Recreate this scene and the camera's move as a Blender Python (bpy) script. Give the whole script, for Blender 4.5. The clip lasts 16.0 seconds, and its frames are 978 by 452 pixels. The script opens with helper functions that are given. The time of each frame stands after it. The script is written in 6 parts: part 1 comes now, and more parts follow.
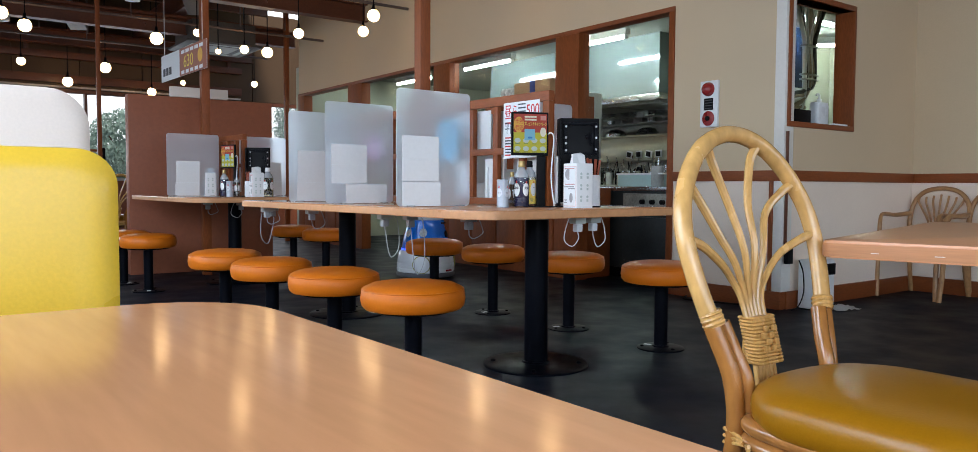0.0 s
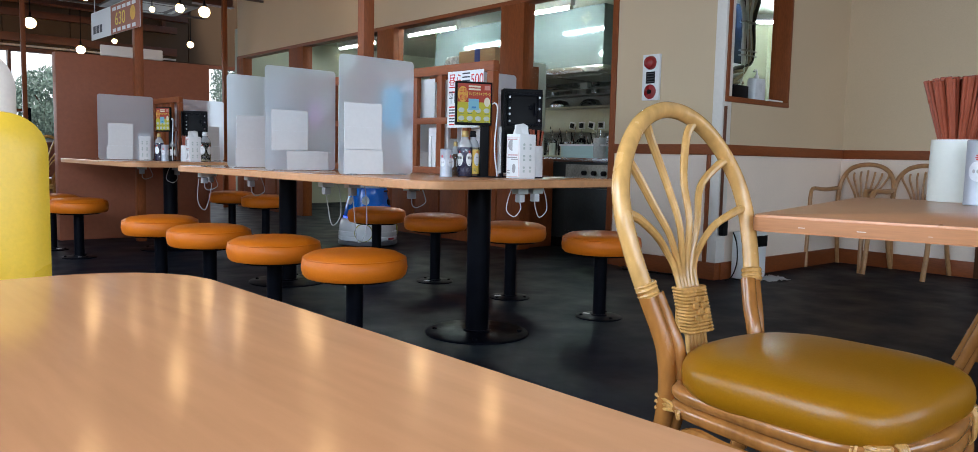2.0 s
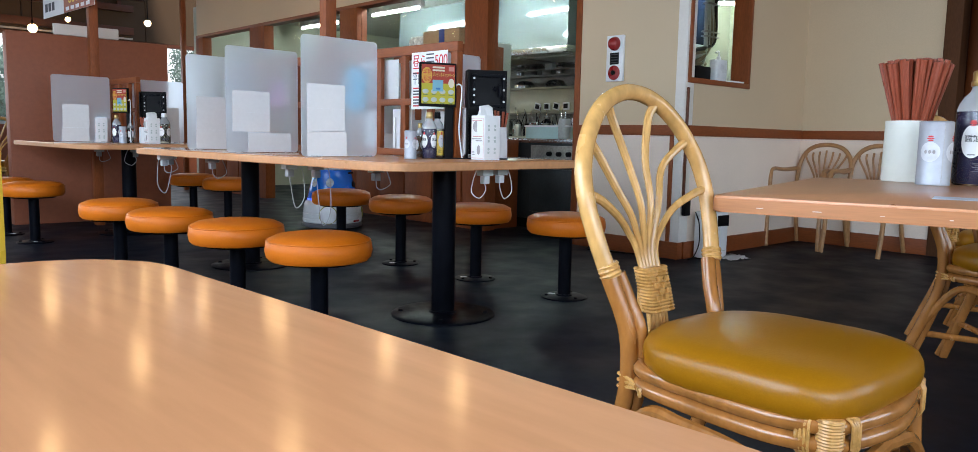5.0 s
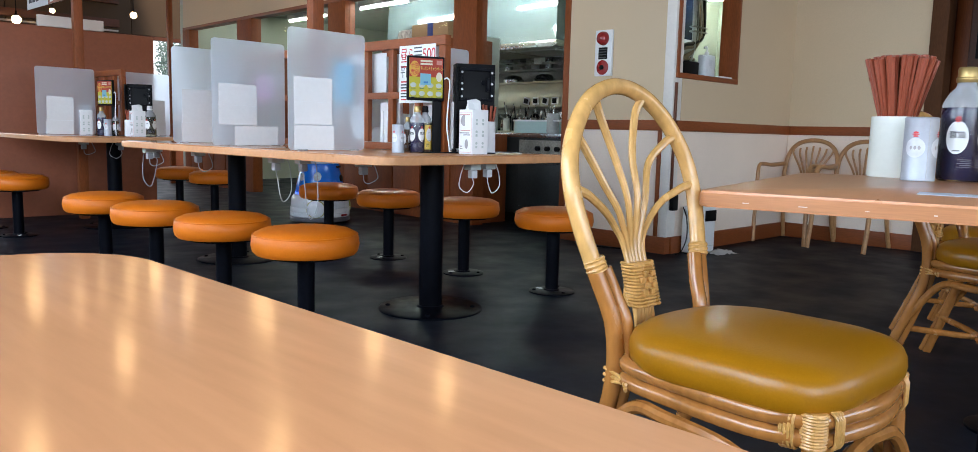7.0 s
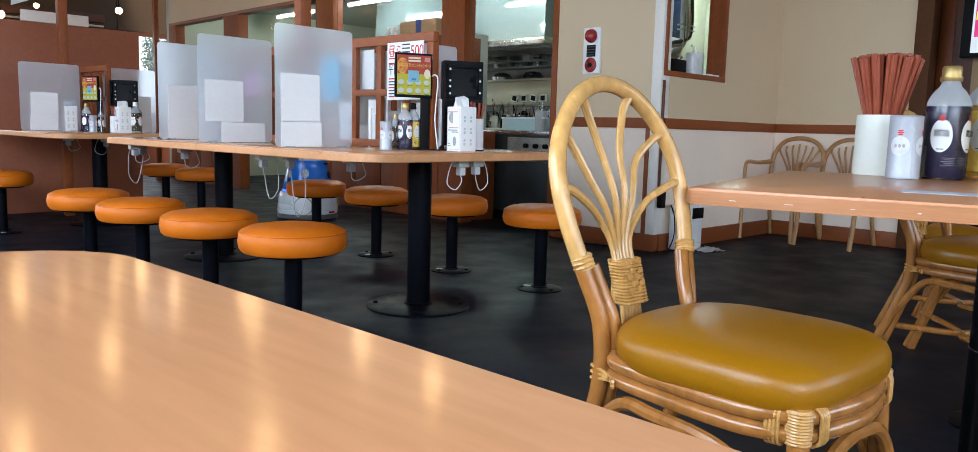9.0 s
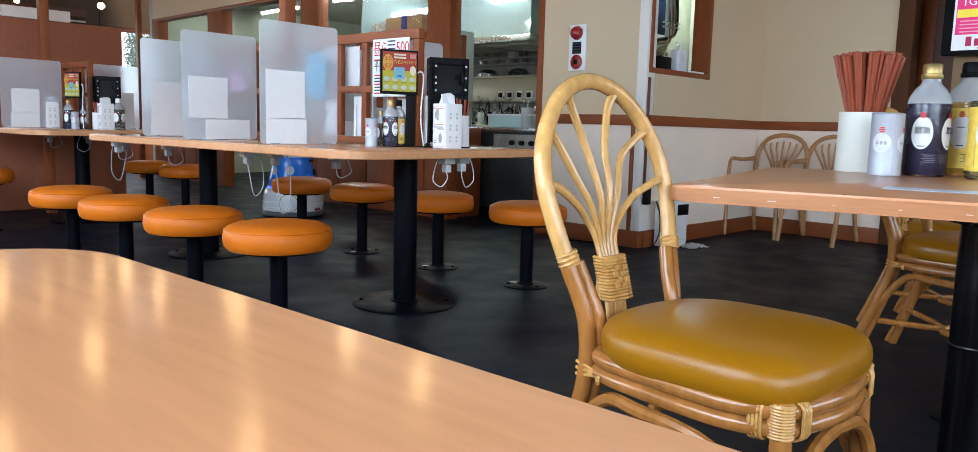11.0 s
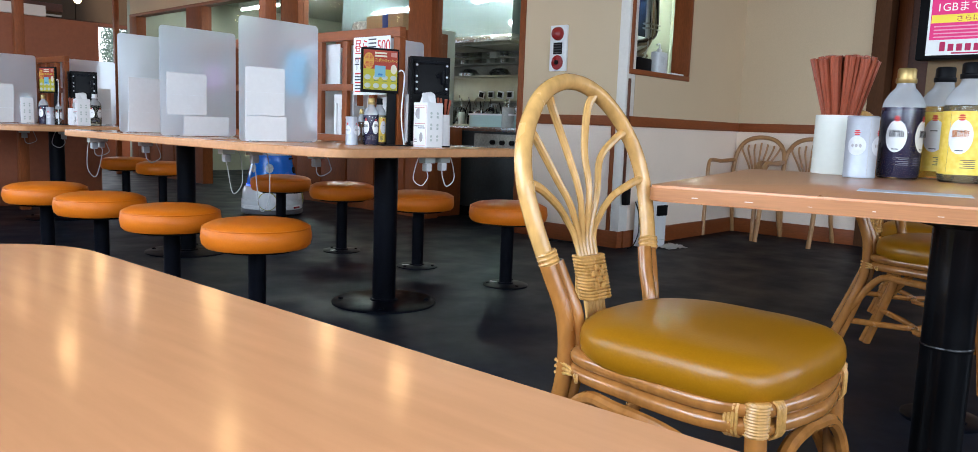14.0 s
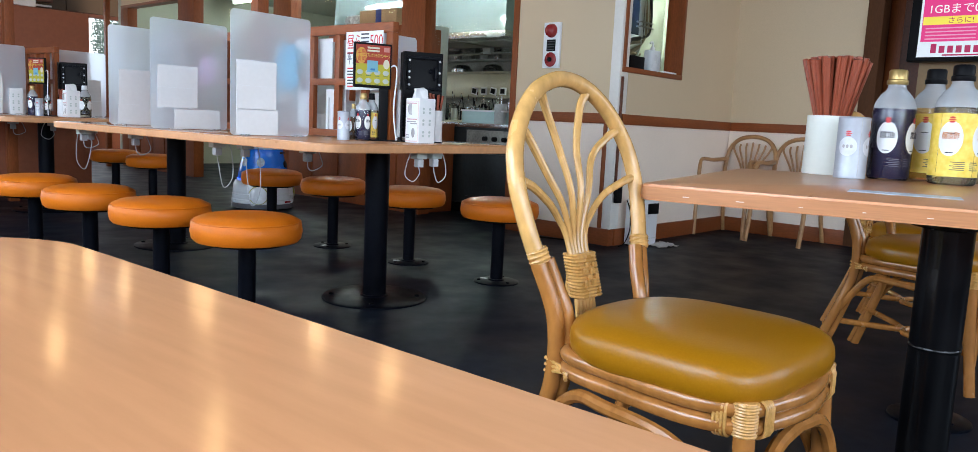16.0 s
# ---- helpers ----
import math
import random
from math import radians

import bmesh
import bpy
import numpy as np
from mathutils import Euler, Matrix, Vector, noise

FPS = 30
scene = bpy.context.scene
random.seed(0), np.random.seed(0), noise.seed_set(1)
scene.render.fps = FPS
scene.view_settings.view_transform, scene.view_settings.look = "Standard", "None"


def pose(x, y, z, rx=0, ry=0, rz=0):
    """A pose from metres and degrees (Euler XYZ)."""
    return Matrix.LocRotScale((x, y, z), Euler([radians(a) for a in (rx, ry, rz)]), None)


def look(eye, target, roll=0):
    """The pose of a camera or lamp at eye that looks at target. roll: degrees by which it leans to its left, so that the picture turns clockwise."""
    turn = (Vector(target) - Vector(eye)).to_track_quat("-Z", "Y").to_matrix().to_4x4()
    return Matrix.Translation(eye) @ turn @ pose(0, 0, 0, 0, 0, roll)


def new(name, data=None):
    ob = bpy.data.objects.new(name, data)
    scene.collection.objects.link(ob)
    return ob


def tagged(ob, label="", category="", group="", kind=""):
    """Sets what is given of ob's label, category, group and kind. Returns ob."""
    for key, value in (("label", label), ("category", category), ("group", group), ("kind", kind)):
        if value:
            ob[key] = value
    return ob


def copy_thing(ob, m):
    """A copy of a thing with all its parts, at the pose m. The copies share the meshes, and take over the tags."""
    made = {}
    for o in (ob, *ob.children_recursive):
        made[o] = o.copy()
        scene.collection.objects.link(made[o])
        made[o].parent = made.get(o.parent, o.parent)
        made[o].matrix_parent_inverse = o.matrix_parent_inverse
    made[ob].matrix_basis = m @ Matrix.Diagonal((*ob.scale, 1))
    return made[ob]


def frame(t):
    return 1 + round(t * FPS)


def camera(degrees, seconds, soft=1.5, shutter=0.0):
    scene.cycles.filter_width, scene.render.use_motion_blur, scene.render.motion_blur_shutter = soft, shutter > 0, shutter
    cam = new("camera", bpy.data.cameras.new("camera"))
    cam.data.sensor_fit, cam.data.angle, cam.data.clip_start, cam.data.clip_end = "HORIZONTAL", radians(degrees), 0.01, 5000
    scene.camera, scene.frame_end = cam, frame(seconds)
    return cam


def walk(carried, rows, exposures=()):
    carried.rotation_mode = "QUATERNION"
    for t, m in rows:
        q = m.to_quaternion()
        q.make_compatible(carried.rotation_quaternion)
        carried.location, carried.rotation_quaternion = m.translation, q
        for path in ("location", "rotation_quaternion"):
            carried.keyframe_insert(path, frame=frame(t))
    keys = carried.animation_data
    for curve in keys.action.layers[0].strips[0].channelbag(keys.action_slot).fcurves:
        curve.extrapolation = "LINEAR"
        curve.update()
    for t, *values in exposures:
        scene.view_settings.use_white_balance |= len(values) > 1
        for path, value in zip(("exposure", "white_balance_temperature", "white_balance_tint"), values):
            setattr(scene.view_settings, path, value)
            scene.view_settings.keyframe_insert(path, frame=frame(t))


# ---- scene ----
cam = camera(64.80, 16.0, soft=0.8)
PATH = [
    (0, pose(0.0095, 0.0057, 0.7842, 87.095, 0, -36.488) @ pose(0, 0, 0, 0, 0, 0.308)),
    (0.5, pose(0.0087, -0.0025, 0.7767, 85.950, 0, -37.981) @ pose(0, 0, 0, 0, 0, 0.796)),
    (1, pose(0.0120, 0.0003, 0.7689, 87.562, 0, -38.451) @ pose(0, 0, 0, 0, 0, 0.131)),
    (1.5, pose(0.0119, 0.0014, 0.7861, 87.066, 0, -39.042) @ pose(0, 0, 0, 0, 0, 0.210)),
    (2, pose(0.0036, -0.0057, 0.7893, 84.825, 0, -40.749) @ pose(0, 0, 0, 0, 0, 1.300)),
    (2.5, pose(0.0037, -0.0072, 0.7896, 84.574, 0, -41.087) @ pose(0, 0, 0, 0, 0, 0.829)),
    (3, pose(0.0053, -0.0094, 0.7913, 84.139, 0, -41.515) @ pose(0, 0, 0, 0, 0, 0.886)),
    (3.5, pose(0.0037, -0.0103, 0.7914, 84.078, 0, -41.788) @ pose(0, 0, 0, 0, 0, 0.733)),
    (4, pose(0.0038, -0.0110, 0.7920, 83.652, 0, -42.244) @ pose(0, 0, 0, 0, 0, 0.906)),
    (4.5, pose(0.0037, -0.0117, 0.7919, 83.404, 0, -42.821) @ pose(0, 0, 0, 0, 0, 1.143)),
    (5, pose(0.0032, -0.0127, 0.7922, 83.467, 0, -43.302) @ pose(0, 0, 0, 0, 0, 1.175)),
    (7.5, pose(0.0114, -0.0119, 0.7911, 82.968, 0, -44.348) @ pose(0, 0, 0, 0, 0, 1.478)),
    (8, pose(0.0116, -0.0121, 0.7911, 82.890, 0, -44.612) @ pose(0, 0, 0, 0, 0, 1.538)),
    (8.5, pose(0.0113, -0.0128, 0.7914, 82.893, 0, -44.895) @ pose(0, 0, 0, 0, 0, 1.558)),
    (9, pose(0.0113, -0.0129, 0.7915, 82.895, 0, -45.025) @ pose(0, 0, 0, 0, 0, 1.548)),
    (11.5, pose(0.0091, -0.0168, 0.7923, 82.757, 0, -46.411) @ pose(0, 0, 0, 0, 0, 1.608)),
    (12, pose(0.0082, -0.0175, 0.7915, 82.888, 0, -46.739) @ pose(0, 0, 0, 0, 0, 1.674)),
    (12.5, pose(0.0082, -0.0181, 0.7914, 82.794, 0, -46.990) @ pose(0, 0, 0, 0, 0, 1.876)),
    (13, pose(0.0080, -0.0179, 0.7915, 82.697, 0, -47.253) @ pose(0, 0, 0, 0, 0, 1.978)),
    (13.5, pose(0.0077, -0.0186, 0.7915, 82.791, 0, -47.332) @ pose(0, 0, 0, 0, 0, 1.910)),
    (14, pose(0.0078, -0.0188, 0.7913, 82.711, 0, -47.539) @ pose(0, 0, 0, 0, 0, 2.113)),
    (14.5, pose(0.0092, -0.0185, 0.7923, 82.588, 0, -47.659) @ pose(0, 0, 0, 0, 0, 2.047)),
    (15, pose(0.0105, -0.0177, 0.7923, 82.499, 0, -47.775) @ pose(0, 0, 0, 0, 0, 2.198)),
    (15.5, pose(0.0107, -0.0176, 0.7923, 82.562, 0, -47.952) @ pose(0, 0, 0, 0, 0, 2.299)),
    (16, pose(0.0114, -0.0169, 0.7922, 82.466, 0, -48.180) @ pose(0, 0, 0, 0, 0, 2.777)),
]
walk(cam, PATH, exposures=((0.0, -0.29), (1.0, -0.31), (2.5, -0.28), (3.5, -0.17), (5.0, -0.08), (8.0, 0.03), (16.0, 0.03)))

# ---- world and light ----
world = bpy.data.worlds.new("world")
scene.world = world
world.use_nodes = True
wn = world.node_tree
sky = wn.nodes.new("ShaderNodeTexSky")
sky.sky_type, sky.sun_disc = 'NISHITA', False
sky.sun_elevation, sky.sun_rotation = radians(40), radians(200)
wn.links.new(sky.outputs[0], wn.nodes["Background"].inputs[0])
wn.nodes["Background"].inputs[1].default_value = 0.15


def lamp_area(name, m, sx, sy, watts, color):
    data = bpy.data.lights.new(name, 'AREA')
    data.shape, data.size, data.size_y, data.energy, data.color = 'RECTANGLE', sx, sy, watts, color
    ob = new(name, data)
    ob.matrix_world = m
    return ob


DAY = (0.685, 0.825, 1.0)
sun = bpy.data.lights.new("sun", 'SUN')
sun.energy, sun.angle, sun.color = 4.6, radians(12), (1.0, 0.96, 0.9)
new("sun", sun).matrix_world = look((0, 0, 8), (0.6, 2.2, 5.2))
# daylight in the window openings of the wall behind and of the side wall
for wy, watts in ((-2.0, 74), (1.2, 136), (4.4, 110), (7.6, 26)):
    lamp_area("window_daylight", look((-1.28, wy, 1.6), (0, wy, 0.85)), 2.4, 1.5, watts, DAY)
for wx, watts in ((-0.3, 100), (1.6, 44), (4.6, 62)):
    lamp_area("window_daylight", look((wx, -3.30, 1.5), (wx, 0, 0.2)), 2.4 if wx > 0 else 1.8, 1.5, watts, DAY)
for wx in (-0.8, 2.0, 4.8):
    lamp_area("window_daylight", look((wx, 12.95, 1.5), (wx, 10, 0.5)), 2.4, 1.3, 38 if wx < 4 else 12, DAY)

# ---- materials ----
MATS = {}


def mat(name, color, rough=0.5, metal=0.0, vary=0.15, scale=6.0, grain=60.0, bump=0.05, stretch=(1, 1, 1), coat=0.0, spec=0.5, ruv=0.08, second=None, island=0.0):
    """Paint, wood, vinyl, metal: two scales of colour variation, uneven gloss, fine relief."""
    if name in MATS:
        return MATS[name]
    m = bpy.data.materials.new(name)
    m.use_nodes = True
    nt = m.node_tree
    b = nt.nodes["Principled BSDF"]
    tc = nt.nodes.new("ShaderNodeTexCoord")
    mp = nt.nodes.new("ShaderNodeMapping")
    mp.inputs["Scale"].default_value = stretch
    nt.links.new(tc.outputs["Object"], mp.inputs[0])
    n1 = nt.nodes.new("ShaderNodeTexNoise")
    n1.inputs["Scale"].default_value, n1.inputs["Detail"].default_value = scale, 5
    n2 = nt.nodes.new("ShaderNodeTexNoise")
    n2.inputs["Scale"].default_value, n2.inputs["Detail"].default_value = grain, 4
    for n in (n1, n2):
        nt.links.new(mp.outputs[0], n.inputs["Vector"])
    mixn = nt.nodes.new("ShaderNodeMath")
    mixn.operation = 'ADD'
    nt.links.new(n1.outputs[0], mixn.inputs[0])
    nt.links.new(n2.outputs[0], mixn.inputs[1])
    half = nt.nodes.new("ShaderNodeMath")
    half.operation, half.inputs[1].default_value = 'MULTIPLY', 0.5
    nt.links.new(mixn.outputs[0], half.inputs[0])
    ramp = nt.nodes.new("ShaderNodeValToRGB")
    lo = tuple(c * (1 - vary) for c in color)
    hi = second or tuple(min(1, c * (1 + vary)) for c in color)
    ramp.color_ramp.elements[0].position, ramp.color_ramp.elements[1].position = 0.32, 0.68
    ramp.color_ramp.elements[0].color, ramp.color_ramp.elements[1].color = (*lo, 1), (*hi, 1)
    nt.links.new(half.outputs[0], ramp.inputs[0])
    nt.links.new(ramp.outputs[0], b.inputs["Base Color"])
    rr = nt.nodes.new("ShaderNodeMapRange")
    rr.inputs["From Min"].default_value, rr.inputs["From Max"].default_value = 0.3, 0.7
    rr.inputs["To Min"].default_value, rr.inputs["To Max"].default_value = max(0.02, rough - ruv), min(1, rough + ruv)
    nt.links.new(n1.outputs[0], rr.inputs["Value"])
    nt.links.new(rr.outputs[0], b.inputs["Roughness"])
    b.inputs["Metallic"].default_value = metal
    b.inputs["Coat Weight"].default_value = coat
    b.inputs["Coat Roughness"].default_value = 0.15
    b.inputs["Specular IOR Level"].default_value = spec
    if bump:
        bp = nt.nodes.new("ShaderNodeBump")
        bp.inputs["Strength"].default_value, bp.inputs["Distance"].default_value = bump, 0.002
        nt.links.new(n2.outputs[0], bp.inputs["Height"])
        nt.links.new(bp.outputs[0], b.inputs["Normal"])
    MATS[name] = m
    return m


def glow(name, color, strength):
    if name in MATS:
        return MATS[name]
    m = bpy.data.materials.new(name)
    m.use_nodes = True
    b = m.node_tree.nodes["Principled BSDF"]
    b.inputs["Base Color"].default_value = (*(c * 0.3 for c in color), 1)
    b.inputs["Emission Color"].default_value = (*color, 1)
    b.inputs["Emission Strength"].default_value = strength
    MATS[name] = m
    return m


def clear(name, color, rough, transmission=1.0, ior=1.45, alpha=1.0):
    if name in MATS:
        return MATS[name]
    m = bpy.data.materials.new(name)
    m.use_nodes = True
    b = m.node_tree.nodes["Principled BSDF"]
    b.inputs["Base Color"].default_value = (*color, 1)
    b.inputs["Roughness"].default_value = rough
    b.inputs["Transmission Weight"].default_value = transmission
    b.inputs["IOR"].default_value = ior
    b.inputs["Alpha"].default_value = alpha
    MATS[name] = m
    return m


LAMINATE = mat("beech_laminate", (0.555, 0.252, 0.115), 0.125, vary=0.11, scale=5, grain=70, bump=0.025, stretch=(1.6, 0.16, 1.6), ruv=0.05)
LAMINATE_X = mat("beech_laminate_cross", (0.60, 0.265, 0.118), 0.30, vary=0.07, scale=5, grain=70, bump=0.02, stretch=(0.16, 1.6, 1.6), ruv=0.03)
EDGE = mat("laminate_edge_band", (0.62, 0.30, 0.135), 0.35, vary=0.12, scale=8, grain=50)
EDGE_WORN = mat("worn_edge_band", (0.46, 0.185, 0.070), 0.42, vary=0.16, scale=7, grain=60, stretch=(0.25, 0.25, 5))
TIMBER = mat("red_brown_stained_timber", (0.230, 0.060, 0.016), 0.42, spec=0.28, vary=0.28, scale=4, grain=50, bump=0.08, stretch=(3, 3, 0.5))
TIMBER_Y = mat("red_brown_stained_rail", (0.240, 0.064, 0.018), 0.44, spec=0.28, vary=0.22, scale=4, grain=50, bump=0.06, stretch=(0.5, 0.5, 3))
BROWNWALL = mat("brown_partition_paint", (0.270, 0.077, 0.033), 0.55, vary=0.12, scale=1.3, grain=30, bump=0.06)
WALLPAPER = mat("beige_wallpaper", (0.635, 0.495, 0.330), 0.75, vary=0.06, scale=1.1, grain=160, bump=0.25)
WAINSCOT = mat("pale_wainscot_paper", (0.90, 0.76, 0.64), 0.7, vary=0.06, scale=1.5, grain=140, bump=0.2)
CORNERWHITE = mat("pale_corner_board", (0.78, 0.74, 0.68), 0.6, vary=0.05)
FLOOR = mat("charcoal_floor", (0.0030, 0.0050, 0.0095), 0.46, vary=0.35, scale=4.0, grain=22, bump=0.12, second=(0.0095, 0.0140, 0.0235), ruv=0.10, spec=0.09)
ORANGE = mat("orange_vinyl", (0.66, 0.158, 0.008), 0.42, spec=0.24, vary=0.10, scale=9, grain=220, bump=0.10)
BLACK = mat("black_painted_steel", (0.0022, 0.0027, 0.005), 0.38, spec=0.07, vary=0.3, scale=14, grain=120, bump=0.04)
BLACKPL = mat("black_plastic", (0.004, 0.004, 0.005), 0.45, spec=0.1, vary=0.2)
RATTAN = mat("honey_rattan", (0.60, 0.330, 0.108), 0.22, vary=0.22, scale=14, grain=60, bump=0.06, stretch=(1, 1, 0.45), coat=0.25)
# legs and rails: darker cane, with the shade under the seat in the colour
RATTAN_D = mat("dark_shaded_rattan", (0.37, 0.145, 0.033), 0.22, vary=0.25, scale=14, grain=60, bump=0.06, stretch=(1, 1, 0.35), coat=0.3)
RATTAN_W = mat("weathered_rattan", (0.40, 0.205, 0.085), 0.34, vary=0.25, scale=14, grain=60, bump=0.06)
BINDING = mat("rattan_binding", (0.55, 0.290, 0.085), 0.28, vary=0.25, scale=30, grain=150, bump=0.15)
MUSTARD = mat("mustard_vinyl", (0.320, 0.130, 0.004), 0.29, vary=0.08, scale=5, grain=260, bump=0.10, ruv=0.015, spec=0.36)
YELLOW = mat("yellow_vinyl", (0.80, 0.50, 0.045), 0.30, vary=0.06, scale=3, grain=240, bump=0.08)
CREAM = mat("cream_vinyl", (0.70, 0.60, 0.53), 0.5, vary=0.05, scale=4, grain=200, bump=0.06)
WHITEPL = mat("white_plastic", (0.78, 0.79, 0.80), 0.35, vary=0.04)
PAPER = mat("white_paper", (0.80, 0.80, 0.80), 0.8, vary=0.03, bump=0.03)
STEEL = mat("brushed_stainless", (0.50, 0.52, 0.53), 0.26, metal=1.0, vary=0.06, scale=2, grain=120, bump=0.02, stretch=(1, 1, 6), ruv=0.03)
STEEL_D = mat("sooty_steel", (0.30, 0.30, 0.26), 0.40, metal=0.35, vary=0.4, scale=6, grain=60)
STEEL_O = mat("greasy_stainless", (0.50, 0.49, 0.36), 0.36, metal=0.25, vary=0.2, scale=4, grain=90, bump=0.05)
GREENWALL = mat("kitchen_wall_panel", (0.46, 0.48, 0.37), 0.5, vary=0.06, scale=1.2)
GREYPANEL = mat("grey_enamel", (0.56, 0.60, 0.57), 0.45, vary=0.06)
CEILDARK = mat("dark_brown_ceiling_deck", (0.020, 0.010, 0.006), 0.7, vary=0.3, scale=2)
STEELBEAM = mat("brown_painted_beam", (0.125, 0.035, 0.013), 0.5, vary=0.3, scale=3)
DUCT = mat("galvanised_conduit", (0.45, 0.45, 0.46), 0.4, metal=0.7, vary=0.2)
CONDUIT = mat("dusty_conduit", (0.14, 0.10, 0.085), 0.5, metal=0.3, vary=0.3)
HOODM = mat("hood_stainless", (0.42, 0.52, 0.54), 0.09, metal=0.62, vary=0.05, scale=2, grain=120, bump=0.006, stretch=(1, 1, 6), ruv=0.04)
BLUE = mat("blue_gloss_plastic", (0.005, 0.165, 0.70), 0.22, vary=0.08, coat=0.4)
RED = mat("red_plastic", (0.27, 0.012, 0.014), 0.3, vary=0.1)
CHOP = mat("red_brown_chopstick", (0.30, 0.065, 0.03), 0.35, vary=0.15, scale=20)
CARD = mat("brown_cardboard", (0.42, 0.27, 0.14), 0.8, vary=0.1)
SOY = mat("dark_soy_sauce", (0.018, 0.012, 0.045), 0.28, vary=0.1)
VINEGAR = clear("amber_vinegar", (0.95, 0.62, 0.12), 0.05, 0.75, 1.33)


def bottle_glass(name, milk, rim):
    """Thin clear wall: mostly see-through, glossy at the rim, whitened by milk."""
    m = bpy.data.materials.new(name)
    m.use_nodes = True
    n = m.node_tree
    t, g, x = n.nodes.new("ShaderNodeBsdfTransparent"), n.nodes.new("ShaderNodeBsdfGlossy"), n.nodes.new("ShaderNodeMixShader")
    w = n.nodes.new("ShaderNodeLayerWeight")
    w.inputs[0].default_value = rim
    t.inputs[0].default_value = (0.93, 0.95, 0.96, 1)
    g.inputs["Roughness"].default_value = 0.12
    n.links.new(w.outputs["Fresnel"], x.inputs[0])
    n.links.new(t.outputs[0], x.inputs[1])
    n.links.new(g.outputs[0], x.inputs[2])
    d, y = n.nodes.new("ShaderNodeBsdfDiffuse"), n.nodes.new("ShaderNodeMixShader")
    d.inputs[0].default_value = (0.92, 0.93, 0.96, 1)
    y.inputs[0].default_value = milk
    n.links.new(x.outputs[0], y.inputs[1])
    n.links.new(d.outputs[0], y.inputs[2])
    n.links.new(y.outputs[0], n.nodes["Material Output"].inputs[0])
    return m


# the shoulder is clear; its white is window sheen put into the colour
GLASS, SHOULDER = bottle_glass("clear_bottle_glass", 0.01, 0.24), bottle_glass("sheen_whitened_shoulder", 0.26, 0.42)
PALEV = clear("pale_vinegar", (0.99, 0.93, 0.72), 0.02, 0.95, 1.1)
CHILLI = mat("chilli_oil", (0.10, 0.045, 0.02), 0.2, vary=0.2)
LABELY = mat("yellow_label", (0.95, 0.62, 0.05), 0.5, vary=0.12, scale=30, second=(0.98, 0.72, 0.16))
INK = mat("dark_print", (0.06, 0.06, 0.07), 0.6, vary=0.1)
REDINK = mat("red_print", (0.62, 0.03, 0.03), 0.6, vary=0.1)
GOLD = mat("gold_cap", (0.42, 0.29, 0.11), 0.35, metal=0.7, vary=0.1)
CAN = mat("silver_can", (0.42, 0.44, 0.49), 0.4, metal=0.25, vary=0.08)
LEAF = mat("foliage", (0.22, 0.31, 0.26), 0.55, vary=0.5, scale=3, grain=9)
GROUNDM = mat("outside_asphalt", (0.07, 0.07, 0.07), 0.8, vary=0.2)
GLOBE = glow("warm_globe", (1.0, 0.64, 0.30), 14.0)
TUBE = glow("cool_tube", (0.86, 1.0, 0.97), 104.0)


def frosted():
    m = bpy.data.materials.new("frosted_acrylic")
    m.use_nodes = True
    b = m.node_tree.nodes["Principled BSDF"]
    b.inputs["Base Color"].default_value = (0.87, 0.935, 0.99, 1)
    b.inputs["Roughness"].default_value = 0.40
    b.inputs["Transmission Weight"].default_value = 0.78
    b.inputs["IOR"].default_value = 1.12
    return m


FROST = frosted()
SHEEN = bpy.data.materials.new("window_pane")
SHEEN.use_nodes = True
_n = SHEEN.node_tree
_t, _g, _x = _n.nodes.new("ShaderNodeBsdfTransparent"), _n.nodes.new("ShaderNodeBsdfGlossy"), _n.nodes.new("ShaderNodeMixShader")
_g.inputs["Roughness"].default_value = 0.02
_x.inputs[0].default_value = 0.004
_n.links.new(_t.outputs[0], _x.inputs[1])
_n.links.new(_g.outputs[0], _x.inputs[2])
_n.links.new(_x.outputs[0], _n.nodes["Material Output"].inputs[0])


# ---- building helpers ----
def finish(name, bm, material, smooth=True):
    me = bpy.data.meshes.new(name)
    bmesh.ops.recalc_face_normals(bm, faces=bm.faces)
    bm.to_mesh(me)
    bm.free()
    me.materials.append(material)
    if smooth:
        me.shade_smooth()
        me.set_sharp_from_angle(angle=radians(38))
    return me


def part(name, bm, material, parent, label="", smooth=True):
    ob = new(name, finish(name, bm, material, smooth))
    ob.parent = parent
    return tagged(ob, label) if label else ob


def solo(name, bm, material, label, category, group="", kind="", m=None):
    ob = new(name, finish(name, bm, material))
    if m:
        ob.matrix_world = m
    return tagged(ob, label, category, group, kind)


def thing(name, m, label, category, group="", kind=""):
    ob = new(name)
    ob.empty_display_size = 0.1
    ob.matrix_world = m
    return tagged(ob, label, category, group, kind)


